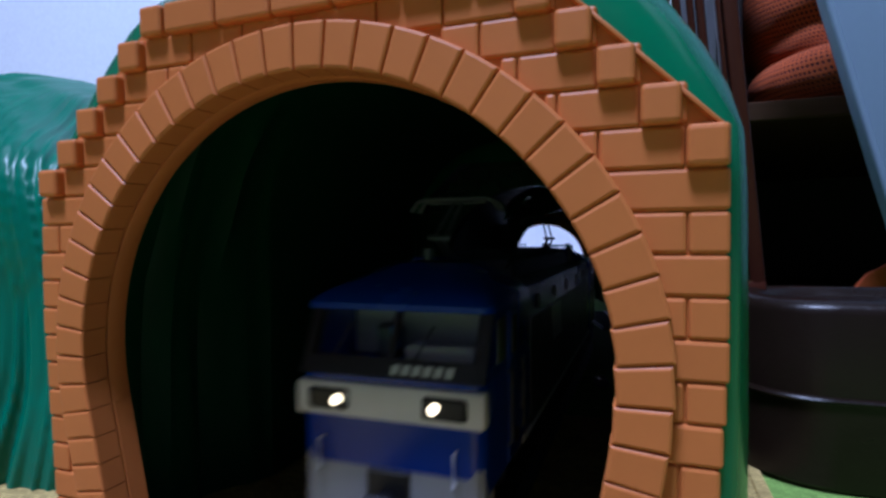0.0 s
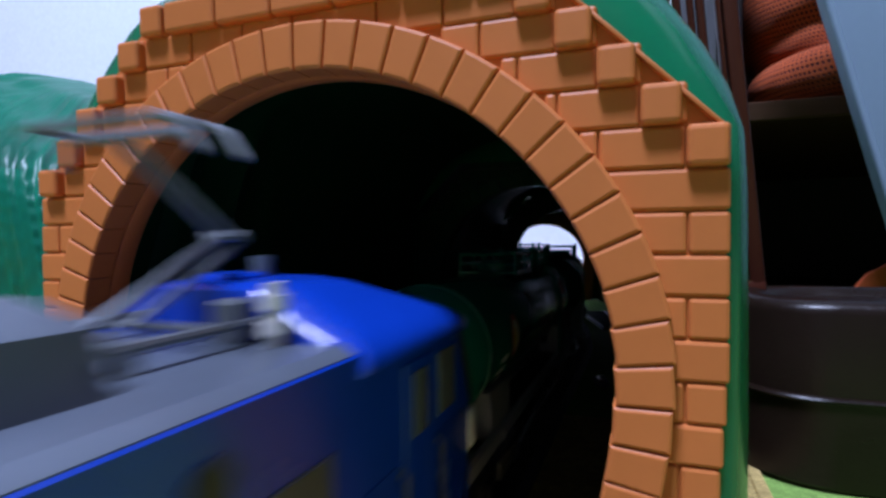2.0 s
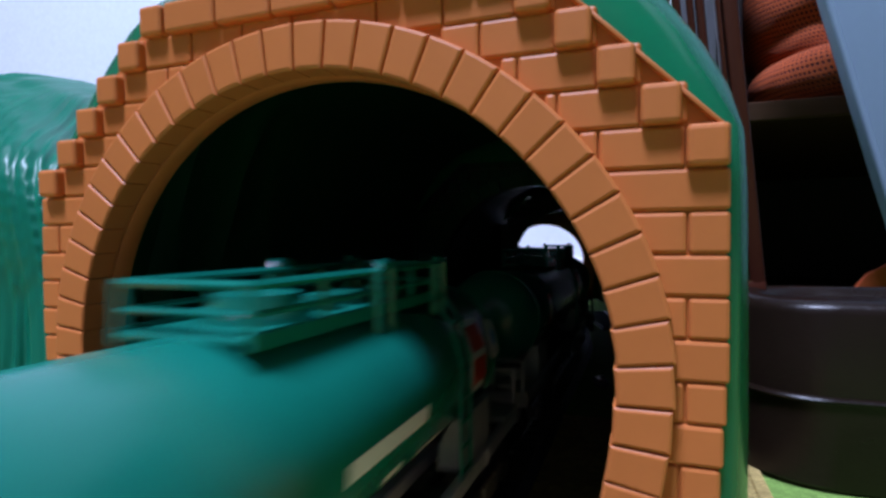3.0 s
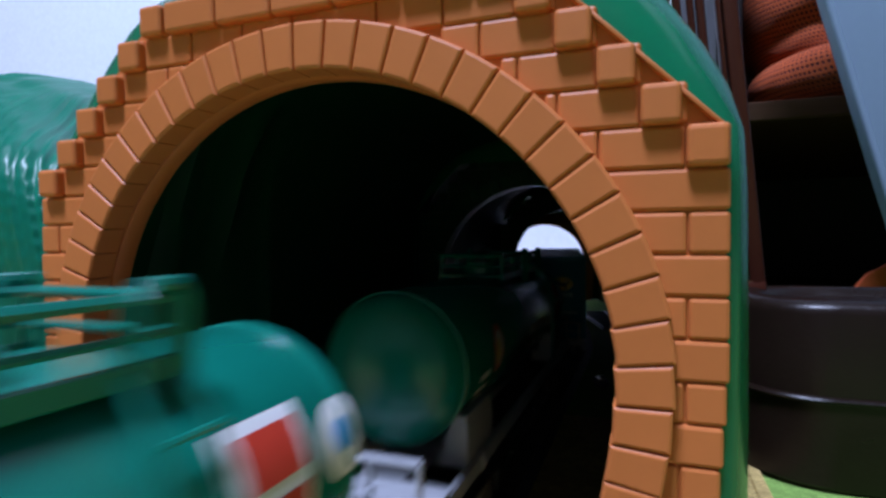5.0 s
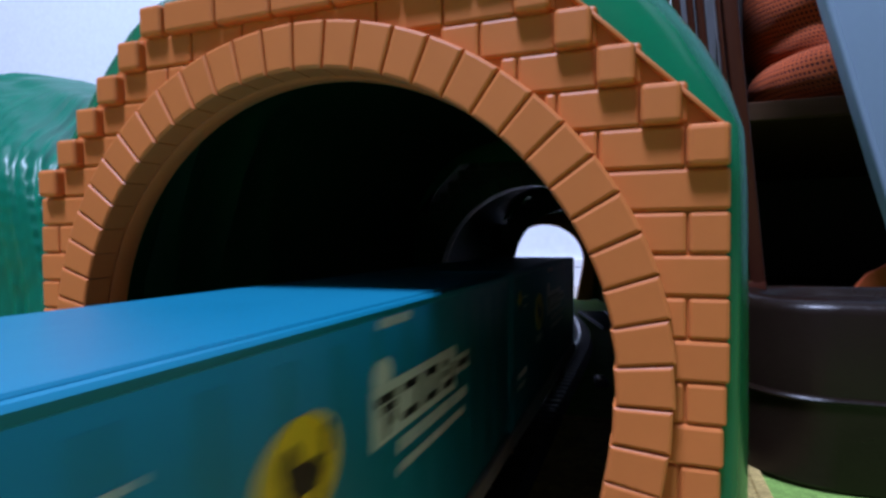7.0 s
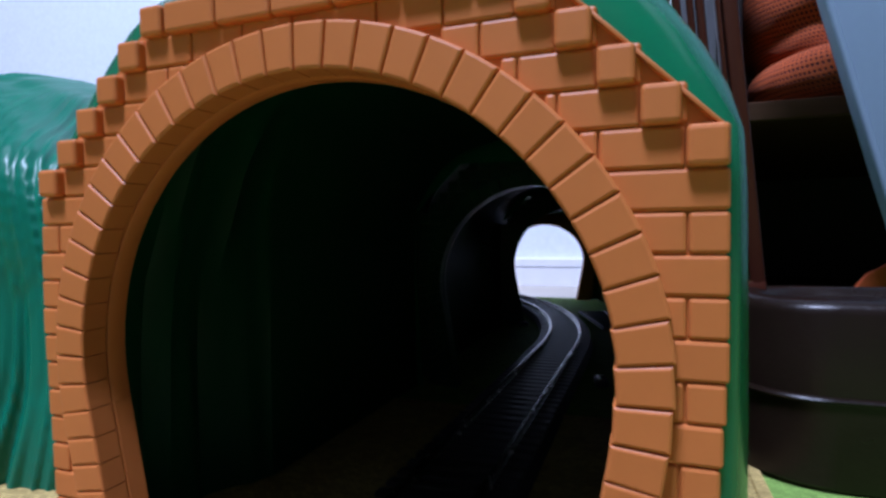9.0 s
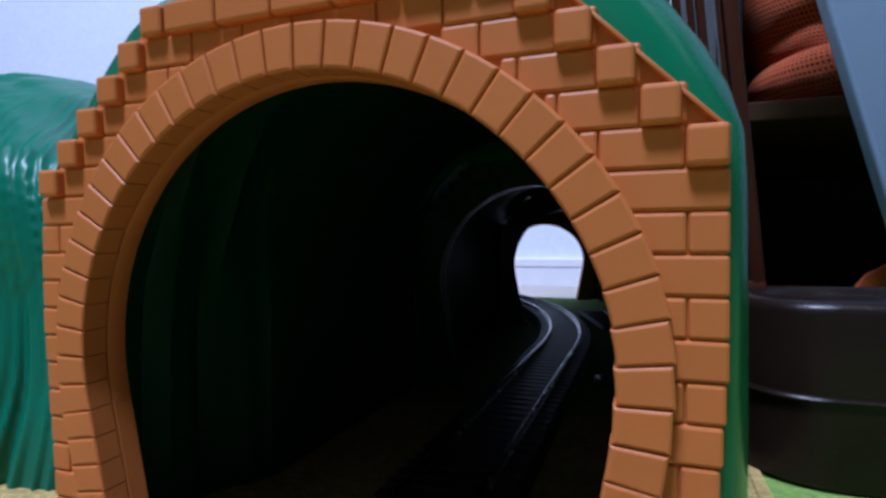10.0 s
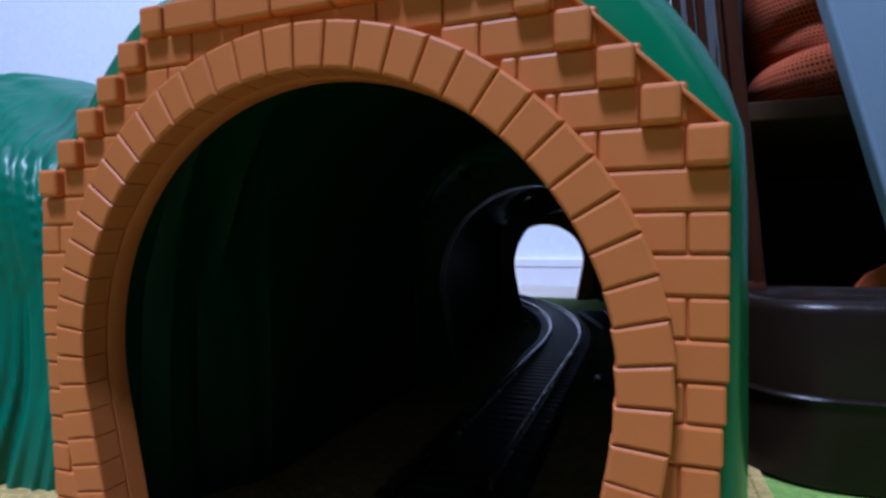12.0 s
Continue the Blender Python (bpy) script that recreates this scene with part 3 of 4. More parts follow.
def mesh_bag():
    """A soft bag of orange mesh, its lower end rolled under."""
    root = empty("orange_mesh_bag", "orange mesh fabric bag lying folded on the cabinet shelf", "bag")
    cloth_lump("sack", root, (182, 376, 214), (84, 64, 66), 136.8, 5.0, 2.6, fold=4.0)
    cloth_lump("rolled_end", root, (180, 356, 158), (77, 52, 21.5), 136.8, 4.0, 2.6, tilt=0.05)


mesh_bag()


def strap():
    pts = [(128, 250, 3.0), (131, 248, 26), (142, 246, 42), (158, 244, 52), (184, 242, 66)]
    bm = bmesh.new()
    loft(bm, [[(x - 8, y - 2, z), (x + 8, y - 2, z - 4), (x + 8, y + 2, z - 4), (x - 8, y + 2, z)] for x, y, z in pts])
    ob = part("orange_strap", bm, MESH)
    tagged(ob, "orange cloth strap hanging down beside the brown base", "strap")


strap()


def panel():
    root = empty("leaning_panel", "smooth pale blue plastic panel leaning beside the cabinet", "panel")
    part("sheet", boxed(1.5, 150, -4, 4, 0, 330, bevel=0.8, seg=2), PANEL, root)
    part("edge_trim", boxed(0, 3.0, -5, 5, 0, 330, bevel=1.4, seg=3), PANEL, root)
    root.matrix_world = pose(147.6 * U, 214 * U, 0.4 * U, 0, -14.4, 0)


panel()


# ---- small pieces beside the track inside the tunnel ----
def slatted_ramp():
    """A flat black grate of slats lying on the mat beside the curve."""
    root = empty("slatted_track_plate", "black slatted plastic plate lying on the green mat", "track plate")
    for k in range(13):
        part("slat", boxed(-9, 9, -1.3 + 6.4 * k, 1.3 + 6.4 * k, 0.2, 2.2, bevel=0.4), SLEEPER, root)
    for x in (-9.6, 9.6):
        part("edge_bar", boxed(x - 0.8, x + 0.8, -3, 80, 0.1, 2.4, bevel=0.3), SLEEPER, root)
    root.matrix_world = pose(23.0 * U, 318 * U, 0.1 * U, 0, 0, 17)


# Invented form; by the straight track it stands in for two pale marks.
def track_connector(x, y, turn, label):
    root = empty("track_connector", label, "track connector", "track connectors")
    part("base", boxed(-2.6, 2.6, -5, 5, 0.0, 2.2, bevel=0.5, seg=2), SLEEPER, root)
    for q in (-2.6, 0.4):
        part("bright_bit", boxed(-1.7, 1.7, q, q + 1.9, 2.0, 3.3, bevel=0.35, seg=2), RAIL, root, "bright metal bit")
    root.matrix_world = pose(x * U, y * U, 0.8 * U, 0, 0, turn)


slatted_ramp()
track_connector(-39.0, 316.0, 25, "small connector with bright metal contacts beside the curved rail")
track_connector(22.5, 172.0, 10, "small added piece with two bright metal bits beside the straight track")


# ---- trains ----
def zstack(levels, n=5):
    """Rings of a rounded rectangle, level by level: z, x0, x1, y0, y1, radius."""
    loops = []
    for z, x0, x1, y0, y1, r in levels:
        ring = []
        for cx, cy, a0 in ((x1 - r, y1 - r, 0), (x0 + r, y1 - r, 90), (x0 + r, y0 + r, 180), (x1 - r, y0 + r, 270)):
            for k in range(n + 1):
                a = math.radians(a0 + 90 * k / n)
                ring.append((cx + r * math.cos(a), cy + r * math.sin(a), z))
        loops.append(ring)
    return lofted(loops)


def bars(root, name, mt, side, y0, y1, z0, z1, n, x, slant=0.0, fill=0.72, label=""):
    """A row of plain upright bars where small writing stands, on a car's side."""
    w = (y1 - y0) / n
    bm = bmesh.new()
    for k in range(n):
        ya = y0 + w * k
        q = [(ya, z0), (ya + w * fill, z0), (ya + w * fill + slant, z1), (ya + slant, z1)]
        loft(bm, [[(side * (x + d), y, z) for y, z in q] for d in (0.0, 0.12)])
    return part(name, bm, mt, root, label)


def wheelset(root, y, r=5.6):
    bm = bmesh.new()
    for sx in (-1, 1):
        disc(bm, (sx * 7.2, y, r), (sx, 0, 0), r, 2.6, 20)
        disc(bm, (sx * 6.6, y, r), (sx, 0, 0), r + 0.9, 0.7, 20)
    tube(bm, [(-8, y, r), (8, y, r)], 1.0)
    part("wheelset", bm, WHEEL, root)


def bogie(root, y, base, mt, hz=8.5):
    bm = bmesh.new()
    for sx in (-1, 1):
        box(bm, sx * 11.0, sx * 13.0, y - base / 2 - 5, y + base / 2 + 5, 4.6, hz, bevel=0.5)
        for q in (-base / 2, base / 2):
            box(bm, sx * 12.4, sx * 14.0, y + q - 2.2, y + q + 2.2, 3.6, 7.4, bevel=0.4)
        for q in (-3, 0, 3):
            tube(bm, [(sx * 13.2, y + q, 4.8), (sx * 13.2, y + q, 8.0)], 1.1)
    box(bm, -11, 11, y - 3, y + 3, 5, 9, bevel=0.4)
    part("bogie_frame", bm, mt, root)
    for q in (-base / 2, base / 2):
        wheelset(root, y + q)


def coupler(root, y, way):
    bm = bmesh.new()
    box(bm, -1.6, 1.6, min(y, y + way * 5), max(y, y + way * 5), 6.5, 9.5, bevel=0.5)
    box(bm, -2.8, 2.8, min(y + way * 3.2, y + way * 5.2), max(y + way * 3.2, y + way * 5.2), 5.8, 10.2, bevel=0.6)
    part("coupler", bm, BLACK, root)


def pantograph(root, y, way):
    """A single-arm pantograph; its knee points along way."""
    bm = bmesh.new()
    for sx in (-7, 7):
        tube(bm, [(sx, y - 9, 43.6), (sx, y + 9, 43.6)], 0.42)
        for q in (-8, 8):
            tube(bm, [(sx, y + q, 41.4), (sx, y + q, 43.6)], 0.7)
    for q in (-8, 0, 8):
        tube(bm, [(-7, y + q, 43.6), (7, y + q, 43.6)], 0.42)
    base = part("pantograph_base", bm, METALGREY, root)
    bm = bmesh.new()
    knee = y + way * 9.5
    tube(bm, [(-0.8, y - way * 5, 43.8), (-0.8, knee, 51.3)], 0.58)
    tube(bm, [(1.1, y - way * 3, 43.8), (1.1, knee + way * 0.6, 50.6)], 0.35)
    tube(bm, [(-2.4, knee, 51.3), (2.4, knee, 51.3)], 0.6)
    part("lower_arm", bm, METALGREY, root)
    head = y - way * 2.5
    bm = bmesh.new()
    tube(bm, [(-1.2, knee, 51.3), (-0.9, head, 59.2)], 0.36)
    tube(bm, [(1.2, knee, 51.3), (0.9, head, 59.2)], 0.36)
    part("upper_arm", bm, METALGREY, root)
    bm = bmesh.new()
    for q in (-2.2, 2.2):
        tube(bm, [(-10.4, head + q, 57.2), (-8.8, head + q, 59.4), (-7.0, head + q, 60.0), (7.0, head + q, 60.0), (8.8, head + q, 59.4), (10.4, head + q, 57.2)], 0.42)
    for sx in (-7.0, 7.0):
        tube(bm, [(sx, head - 2.2, 60.0), (sx, head + 2.2, 60.0)], 0.34)
    tube(bm, [(-6.5, head, 59.2), (6.5, head, 59.2)], 0.34)
    part("collector_head", bm, METALGREY, root)


def locomotive():
    root = empty("electric_locomotive", "blue and grey model electric locomotive with raised pantographs", "locomotive", "model train cars")
    # main body: a low tub from end to end, and the engine room between the two cabs
    part("body", zstack([(9.5, -16.2, 16.2, -97, 97, 3), (15.5, -16.6, 16.6, -98, 98, 2.5), (28.2, -16.6, 16.6, -98, 98, 2.5)]), BLUE, root)
    part("engine_room", boxed(-16.6, 16.6, -79, 79, 28.0, 41.0, bevel=0.3), BLUE, root)
    for e in (-1, 1):
        def ends(y0, y1):
            return (min(e * y0, e * y1), max(e * y0, e * y1))
        roof = []
        for z, x, ya, yb, r in ((38.9, 17.3, 95.3, 64, 2.2), (40.0, 17.3, 95.2, 64, 2.2), (41.0, 16.8, 94.3, 64, 3.0), (42.2, 15.5, 92.5, 64, 4.2), (43.5, 13.0, 89.3, 64, 5.5), (45.0, 10.4, 85.0, 64, 5.5), (46.2, 8.4, 81.0, 64, 5.0), (46.8, 6.6, 78.0, 65, 4.5)):
            y0, y1 = ends(ya, yb)
            roof.append((z, -x, x, y0, y1, r))
        part("cab_roof", zstack(roof), BLUE, root)
        # dark windscreen band, panes, interior hints
        bm = bmesh.new()
        f0 = lambda z: 98.0 - (z - 28.2) * 0.45
        def face(bm, xa, xb, za, zb, proud=0.25):
            q = [(xa, za), (xb, za), (xb, zb), (xa, zb)]
            loft(bm, [[(x, e * (f0(z) - 0.35 + d), z) for x, z in q] for d in (0.0, 0.35 + proud)])
        face(bm, -15.6, 15.6, 28.2, 31.2, 0.15)
        part("windscreen_mask", bm, BLACK, root, "black band under the windscreen")
        for xa, xb in ((-16.6, -14.6), (-0.55, 0.55), (14.6, 16.6)):
            q = [(xa, 28.2), (xb, 28.2), (xb, 39.0), (xa, 39.0)]
            part("windscreen_pillar", lofted([[(x, e * (f0(z) + d), z) for x, z in q] for d in (-1.6, 0.0)]), BLACK, root)
        for sx in (-1, 1):
            q = [(78.8, 28.0), (96.8, 28.0), (92.0, 39.0), (78.8, 39.0)]
            part("cab_side", lofted([[(sx * x, e * y, z) for y, z in q] for x in (15.7, 16.55)]), BLUE, root)
        part("cab_back", boxed(-15.6, 15.6, *ends(79.1, 79.6), 28.3, 38.8), CABIN, root, "pale cab back wall")
        part("cab_desk", boxed(-1.0 * e - 0.5, -13.5 * e, *ends(86.0, 92.0), 28.3, 32.6, bevel=0.6), CABIN, root, "pale driver's desk behind the windscreen")
        part("cab_seat", boxed(6.0 * e - 2.6, 6.0 * e + 2.6, *ends(82.0, 85.0), 28.3, 35.0, bevel=0.9), METALGREY, root)
        part("cab_instrument", boxed(3.0 * e - 1.0, 3.0 * e + 1.0, *ends(87.0, 88.2), 31.0, 35.2, bevel=0.3), SKYBLUE, root, "small blue cab fitting")
        for xa, xb in ((-14.6, -0.55), (0.55, 14.6)):
            q = [(xa, 31.2), (xb, 31.2), (xb, 38.9), (xa, 38.9)]
            pane = part("windscreen_pane", lofted([[(x, e * (f0(z) + d), z) for x, z in q] for d in (-0.7, -0.3)]), GLASS, root, "clear windscreen pane")
            pane.visible_shadow = False
            za, zb = 31.0, 36.6
            part("wiper", tubed([(xa + 4, e * (f0(za) + 0.3), za), (xa + 6.5, e * (f0(zb) + 0.3), zb)], 0.2, 6), BLACK, root)
        for k in range(6):
            bm = bmesh.new()
            xk = (0.5 + 1.9 * k) * (-e)
            xa, xb = sorted((xk, xk + 1.3 * (-e)))
            q = [(xa, 28.9), (xb, 28.9), (xb + 0.3, 30.4), (xa + 0.3, 30.4)]
            loft(bm, [[(x, e * (f0(z) + d), z) for x, z in q] for d in (0.1, 0.3)])
            part("number_bar", bm, LETTER, root)
        # white waist bar with lamp housings
        y0, y1 = ends(95.5, 98.9)
        bm = bmesh.new()
        box(bm, -17.0, 17.0, y0, y1, 21.2, 27.2, bevel=0.9, seg=2)
        part("waist_bar", bm, WHITE, root)
        for sx in (-1, 1):
            y0, y1 = ends(98.6, 99.2)
            housing = part("lamp_housing", boxed(sx * 6.6, sx * 14.2, y0, y1, 22.5, 26.1, bevel=0.5), BLACK, root)
            bm = bmesh.new()
            disc(bm, (sx * 8.7, e * 99.0, 24.3), (0, e, 0), 0.85, 0.5, 18)
            part("headlight", bm, LAMPGLOW if e < 0 else RED, housing, "lit headlight" if e < 0 else "red tail light")
        # skirt
        y0, y1 = ends(90, 97.6)
        part("front_skirt", boxed(-16.2, 16.2, y0, y1, 2.2, 16.5, bevel=1.0), FRAMEGREY, root)
        part("skirt_opening", boxed(-4.0, 4.0, *ends(97.0, 98.0), 6.0, 13.0, bevel=0.4), BLACK, root)
        bm = bmesh.new()
        for sx in (-1, 1):
            tube(bm, [(sx * 12, e * 98.2, 12.5), (sx * 12, e * 99.4, 12.5), (sx * 12, e * 99.4, 17.5), (sx * 12, e * 98.2, 17.5)], 0.3, 6)
        part("grab_rail", bm, WHITE, root)
        coupler(root, e * 97.5, e)
        # roof lamp and aerial posts
        bm = bmesh.new()
        disc(bm, (-1.5, e * 75, 46.5), (0, 0, 1), 1.1, 2.6, 14)
        part("roof_post", bm, ROOFGREY, root)
        part("roof_vent_plate", boxed(-5.5, 0.0, *ends(68, 74), 46.4, 47.4, bevel=0.4), BLUE, root)
        # cab door and side window, both sides
        for sx in (-1, 1):
            ya, yb = ends(74, 82)
            part("cab_door", boxed(sx * 16.4, sx * 16.85, ya, yb, 10.5, 38.0, bevel=0.15), BLUE, root)
            part("side_window", boxed(sx * 16.4, sx * 16.75, *ends(84, 90), 29.8, 37.4, bevel=0.1), PANE, root)
            part("door_window", boxed(sx * 16.7, sx * 17.0, ya + 2, yb - 2, 29.8, 36.8, bevel=0.1), PANE, root)
            bm = bmesh.new()
            for q in (72.8, 83.0):
                tube(bm, [(sx * 16.7, e * q, 14), (sx * 17.5, e * q, 14.5), (sx * 17.5, e * q, 27), (sx * 16.7, e * q, 27.5)], 0.28, 6)
            part("handrail", bm, GREY, root)
    # grey side panels, stripe, grilles, vents
    for sx in (-1, 1):
        part("side_panel", boxed(sx * 16.3, sx * 16.85, -62, 60, 10.5, 34.0, bevel=0.15), GREY, root, "grey side panel")
        for y in (-53, -28, -3, 22, 47):
            bm = bmesh.new()
            disc(bm, (sx * 16.3, y, 36.8), (sx, 0, 0), 1.7, 0.7, 14)
            part("round_vent", bm, BLACK, root)
        for y in (-45, 12, 34):
            for z in (13.5, 16.0, 18.5, 21.0):
                part("grille_slat", boxed(sx * 16.8, sx * 17.1, y, y + 17, z, z + 1.4, bevel=0.1), GREY, root)
        bm = bmesh.new()
        for k, (ya, yb) in enumerate(((-33, -28.6), (-27.6, -23.2), (-22.2, -17.2))):
            q = [(ya + 1.5, 24.0), (yb + 1.5, 24.0), (yb - 1.0, 33.4), (ya - 1.0, 33.4)]
            loft(bm, [[(sx * (16.84 + d), y, z) for y, z in q] for d in (0.0, 0.12)])
        part("white_emblem", bm, WHITE, root, "large plain white emblem blocks")
        part("underframe_stripe", boxed(sx * 16.5, sx * 16.95, -70, 70, 9.8, 11.2, bevel=0.1), WHITE, root)
    # roof
    part("roof_deck", zstack([(40.1, -16.4, 16.4, -65, 65, 0.8), (41.0, -16.4, 16.4, -65, 65, 0.8), (41.7, -15.2, 15.2, -65, 65, 0.8)]), ROOFGREY, root)
    part("roof_hood", zstack([(41.5, -10.6, 10.6, -48, 47, 1.2), (45.8, -9.9, 9.9, -47.4, 46.4, 1.2), (47.6, -7.4, 7.4, -45, 44, 1.2)]), ROOFGREY, root)
    for y in (-34, -6, 24):
        part("hood_hatch", boxed(-5, 5, y - 5, y + 5, 47.4, 48.1, bevel=0.3), ROOFGREY, root)
    for y in (62.5,):
        bm = bmesh.new()
        for z, r in ((41.6, 0.9), (42.7, 1.25), (43.8, 0.9), (44.9, 1.25), (46.0, 0.8)):
            disc(bm, (9.5, y, z), (0, 0, 1), r, 1.2, 12)
        part("insulator", bm, CABIN, root)
        part("switch_box", boxed(3.5, 6.5, y - 1.2, y + 1.6, 41.6, 45.6, bevel=0.3), METALGREY, root)
    bm = bmesh.new()
    tube(bm, [(9.5, -55, 44), (9.5, -44, 47.6), (9.5, -39, 47.6)], 0.35, 6)
    part("roof_busbar", bm, METALGREY, root)
    pantograph(root, -63, -1)
    pantograph(root, 58, 1)
    for y in (-62, 0, 62):
        bogie(root, y, 26, BLACK)
    return root


def tank_wagon():
    root = empty("tank_wagon", "glossy green model tank wagon with top walkway and grey underframe", "tank wagon", "model train cars")
    R, ZT = 12.9, 29.2
    ends = [(60.5, 0.0), (60.3, 0.22), (59.7, 0.46), (58.7, 0.68), (57.4, 0.84), (55.9, 0.95), (54.0, 1.0)]
    prof = [(-y, r * R) for y, r in ends] + [(y + 0.5, r * R) for y, r in reversed(ends)]
    n = 56
    part("tank", lofted([[(max(r, 0.05) * math.cos(2 * math.pi * k / n), y, ZT + max(r, 0.05) * math.sin(2 * math.pi * k / n)) for k in range(n)] for y, r in prof]), TANK, root)
    for y in (-53.6, 54.0):
        part("tank_band", lofted([[(r * math.cos(2 * math.pi * k / n), y + d, ZT + r * math.sin(2 * math.pi * k / n)) for k in range(n)] for d, r in ((-0.7, R - 0.1), (-0.5, R + 0.22), (0.5, R + 0.22), (0.7, R - 0.1))]), TANK, root)
    # underframe
    bm = bmesh.new()
    for sx in (-1, 1):
        box(bm, sx * 11.5, sx * 13.0, -72, 72, 10.2, 13.4, bevel=0.4)
    for y in (-72, -46, 46, 70.5):
        box(bm, -13.4, 13.4, y, y + 1.5, 10.2, 13.6, bevel=0.3)
    box(bm, -4, 4, -72, 72, 10.5, 13.2, bevel=0.3)
    part("underframe", bm, FRAMEGREY, root, "pale grey underframe")
    for y in (-44, 44):
        for sx in (-1, 1):
            part("saddle", lofted([[(sx * 12.2, y + q * 8, 13.2), (sx * 12.3, y + q * 8, 18.5), (sx * 12.0, y + q * 8, 21.5), (sx * 10.4, y + q * 8, 21.5), (sx * 8.6, y + q * 8, 18.5), (sx * 7.6, y + q * 8, 13.2)] for q in (-1, 1)]), FRAMEGREY, root)
    for e in (-1, 1):
        part("end_platform", boxed(-13, 13, min(e * 62, e * 73), max(e * 62, e * 73), 13.4, 14.2, bevel=0.2), FRAMEGREY, root)
        bm = bmesh.new()
        for x in (-12.2, -5, 5, 12.2):
            tube(bm, [(x, e * 72.4, 14), (x, e * 72.4, 21.6)], 0.42, 6)
        tube(bm, [(-12.2, e * 72.4, 21.6), (12.2, e * 72.4, 21.6)], 0.42, 6)
        tube(bm, [(-12.2, e * 72.4, 18), (12.2, e * 72.4, 18)], 0.34, 6)
        part("end_railing", bm, FRAMEGREY, root, "pale grey end railing")
        bm = bmesh.new()
        disc(bm, (-6, e * 70, 14.2), (0, e, 0), 2.6, 0.6, 16)
        part("brake_wheel", bm, FRAMEGREY, root)
        coupler(root, e * 72, e)
        bogie(root, e * 47, 22, BLACK)
    # top walkway, dome, railings
    y0, y1 = -10.0, 38.0
    part("walkway", boxed(-7.6, 7.6, y0, y1, 41.6, 42.3, bevel=0.2), TANK, root)
    for sx in (-1, 1):
        part("walkway_edge", boxed(sx * 7.3, sx * 8.0, y0, y1, 41.0, 42.7, bevel=0.15), TANK, root)
    bm = bmesh.new()
    disc(bm, (0, 1, 40.5), (0, 0, 1), 6.0, 3.2, 28)
    disc(bm, (0, 1, 43.6), (0, 0, 1), 4.6, 1.6, 24)
    part("manhole_dome", bm, TANK, root)
    for y in (11, 17.5, 27):
        bm = bmesh.new()
        disc(bm, (2, y, 41.4), (0, 0, 1), 1.9, 2.2, 16)
        disc(bm, (2, y, 43.5), (0, 0, 1), 2.4, 0.7, 16)
        part("valve", bm, TANK, root)
    for sx in (-1, 1):
        bm = bmesh.new()
        for k in range(5):
            y = y0 + 0.6 + (y1 - y0 - 1.2) * k / 4
            tube(bm, [(sx * 7.6, y, 41), (sx * 7.6, y, 46.9)], 0.45, 6)
        tube(bm, [(sx * 7.6, y0 + 0.6, 46.9), (sx * 7.6, y1 - 0.6, 46.9)], 0.5, 6)
        tube(bm, [(sx * 7.6, y0 + 0.6, 44.3), (sx * 7.6, y1 - 0.6, 44.3)], 0.35, 6)
        part("walkway_railing", bm, TANK, root)
        bm = bmesh.new()
        for y in (16.0, y1 - 2.0):
            tube(bm, [(sx * 8.0, y - 1.9, 38.2), (sx * 8.0, y - 1.9, 46.9), (sx * 8.0, y - 1.2, 47.8), (sx * 8.0, y + 1.6, 47.8), (sx * 8.0, y + 2.3, 46.9), (sx * 8.0, y + 2.3, 38.2)], 0.62, 8)
        part("ladder_hoop", bm, TANK, root)
        bm = bmesh.new()
        for q in (-2.4, 2.4):
            tube(bm, [(sx * 8.0, 35.5 + q, 42), (sx * 11.2, 35.5 + q, 37.5), (sx * 12.8, 35.5 + q, 32), (sx * 12.8, 35.5 + q, 12)], 0.34, 6)
        for z in range(14, 40, 4):
            x = 12.8 if z < 34 else 11.6
            tube(bm, [(sx * x, 33.1, z), (sx * x, 37.9, z)], 0.3, 6)
        part("ladder", bm, TANK, root)
    for e in (-1, 1):
        bm = bmesh.new()
        y = y0 + 0.6 if e < 0 else y1 - 0.6
        tube(bm, [(-7.6, y, 46.9), (7.6, y, 46.9)], 0.5, 6)
        tube(bm, [(-7.6, y, 44.3), (7.6, y, 44.3)], 0.35, 6)
        part("walkway_end_rail", bm, TANK, root)

    # signs that follow the tank's round side
    def sticker(name, mt, sx, y, z, w, h, proud, label="", oval=True, n=28):
        bm = bmesh.new()
        rim = []
        if oval:
            rim = [(y + w / 2 * math.cos(2 * math.pi * k / n), z + h / 2 * math.sin(2 * math.pi * k / n)) for k in range(n)]
            grid = [[(y + (yy - y) * f, z + (zz - z) * f) for yy, zz in rim] for f in (0.02, 0.4, 0.75, 1.0)]
        else:
            cols = 8
            grid = [[(y - w / 2 + w * i / cols, z - h / 2 + h * j / 6) for i in range(cols + 1)] for j in range(7)]

        def on(yy, zz, p):
            t = (zz - ZT) / R
            a = t
            r = R + p
            if yy > 54.0:
                r = R * math.sqrt(max(0.02, 1 - ((yy - 54.0) / 7.0) ** 2)) + p + 0.25
            return (sx * r * math.cos(a), yy, ZT + r * math.sin(a))
        loft(bm, [[on(yy, zz, proud) for yy, zz in row] for row in grid], cap=False, closed=oval)
        loft(bm, [[on(yy, zz, proud - 0.3) for yy, zz in row] for row in grid], cap=False, closed=oval)
        return part(name, bm, mt, root, label)
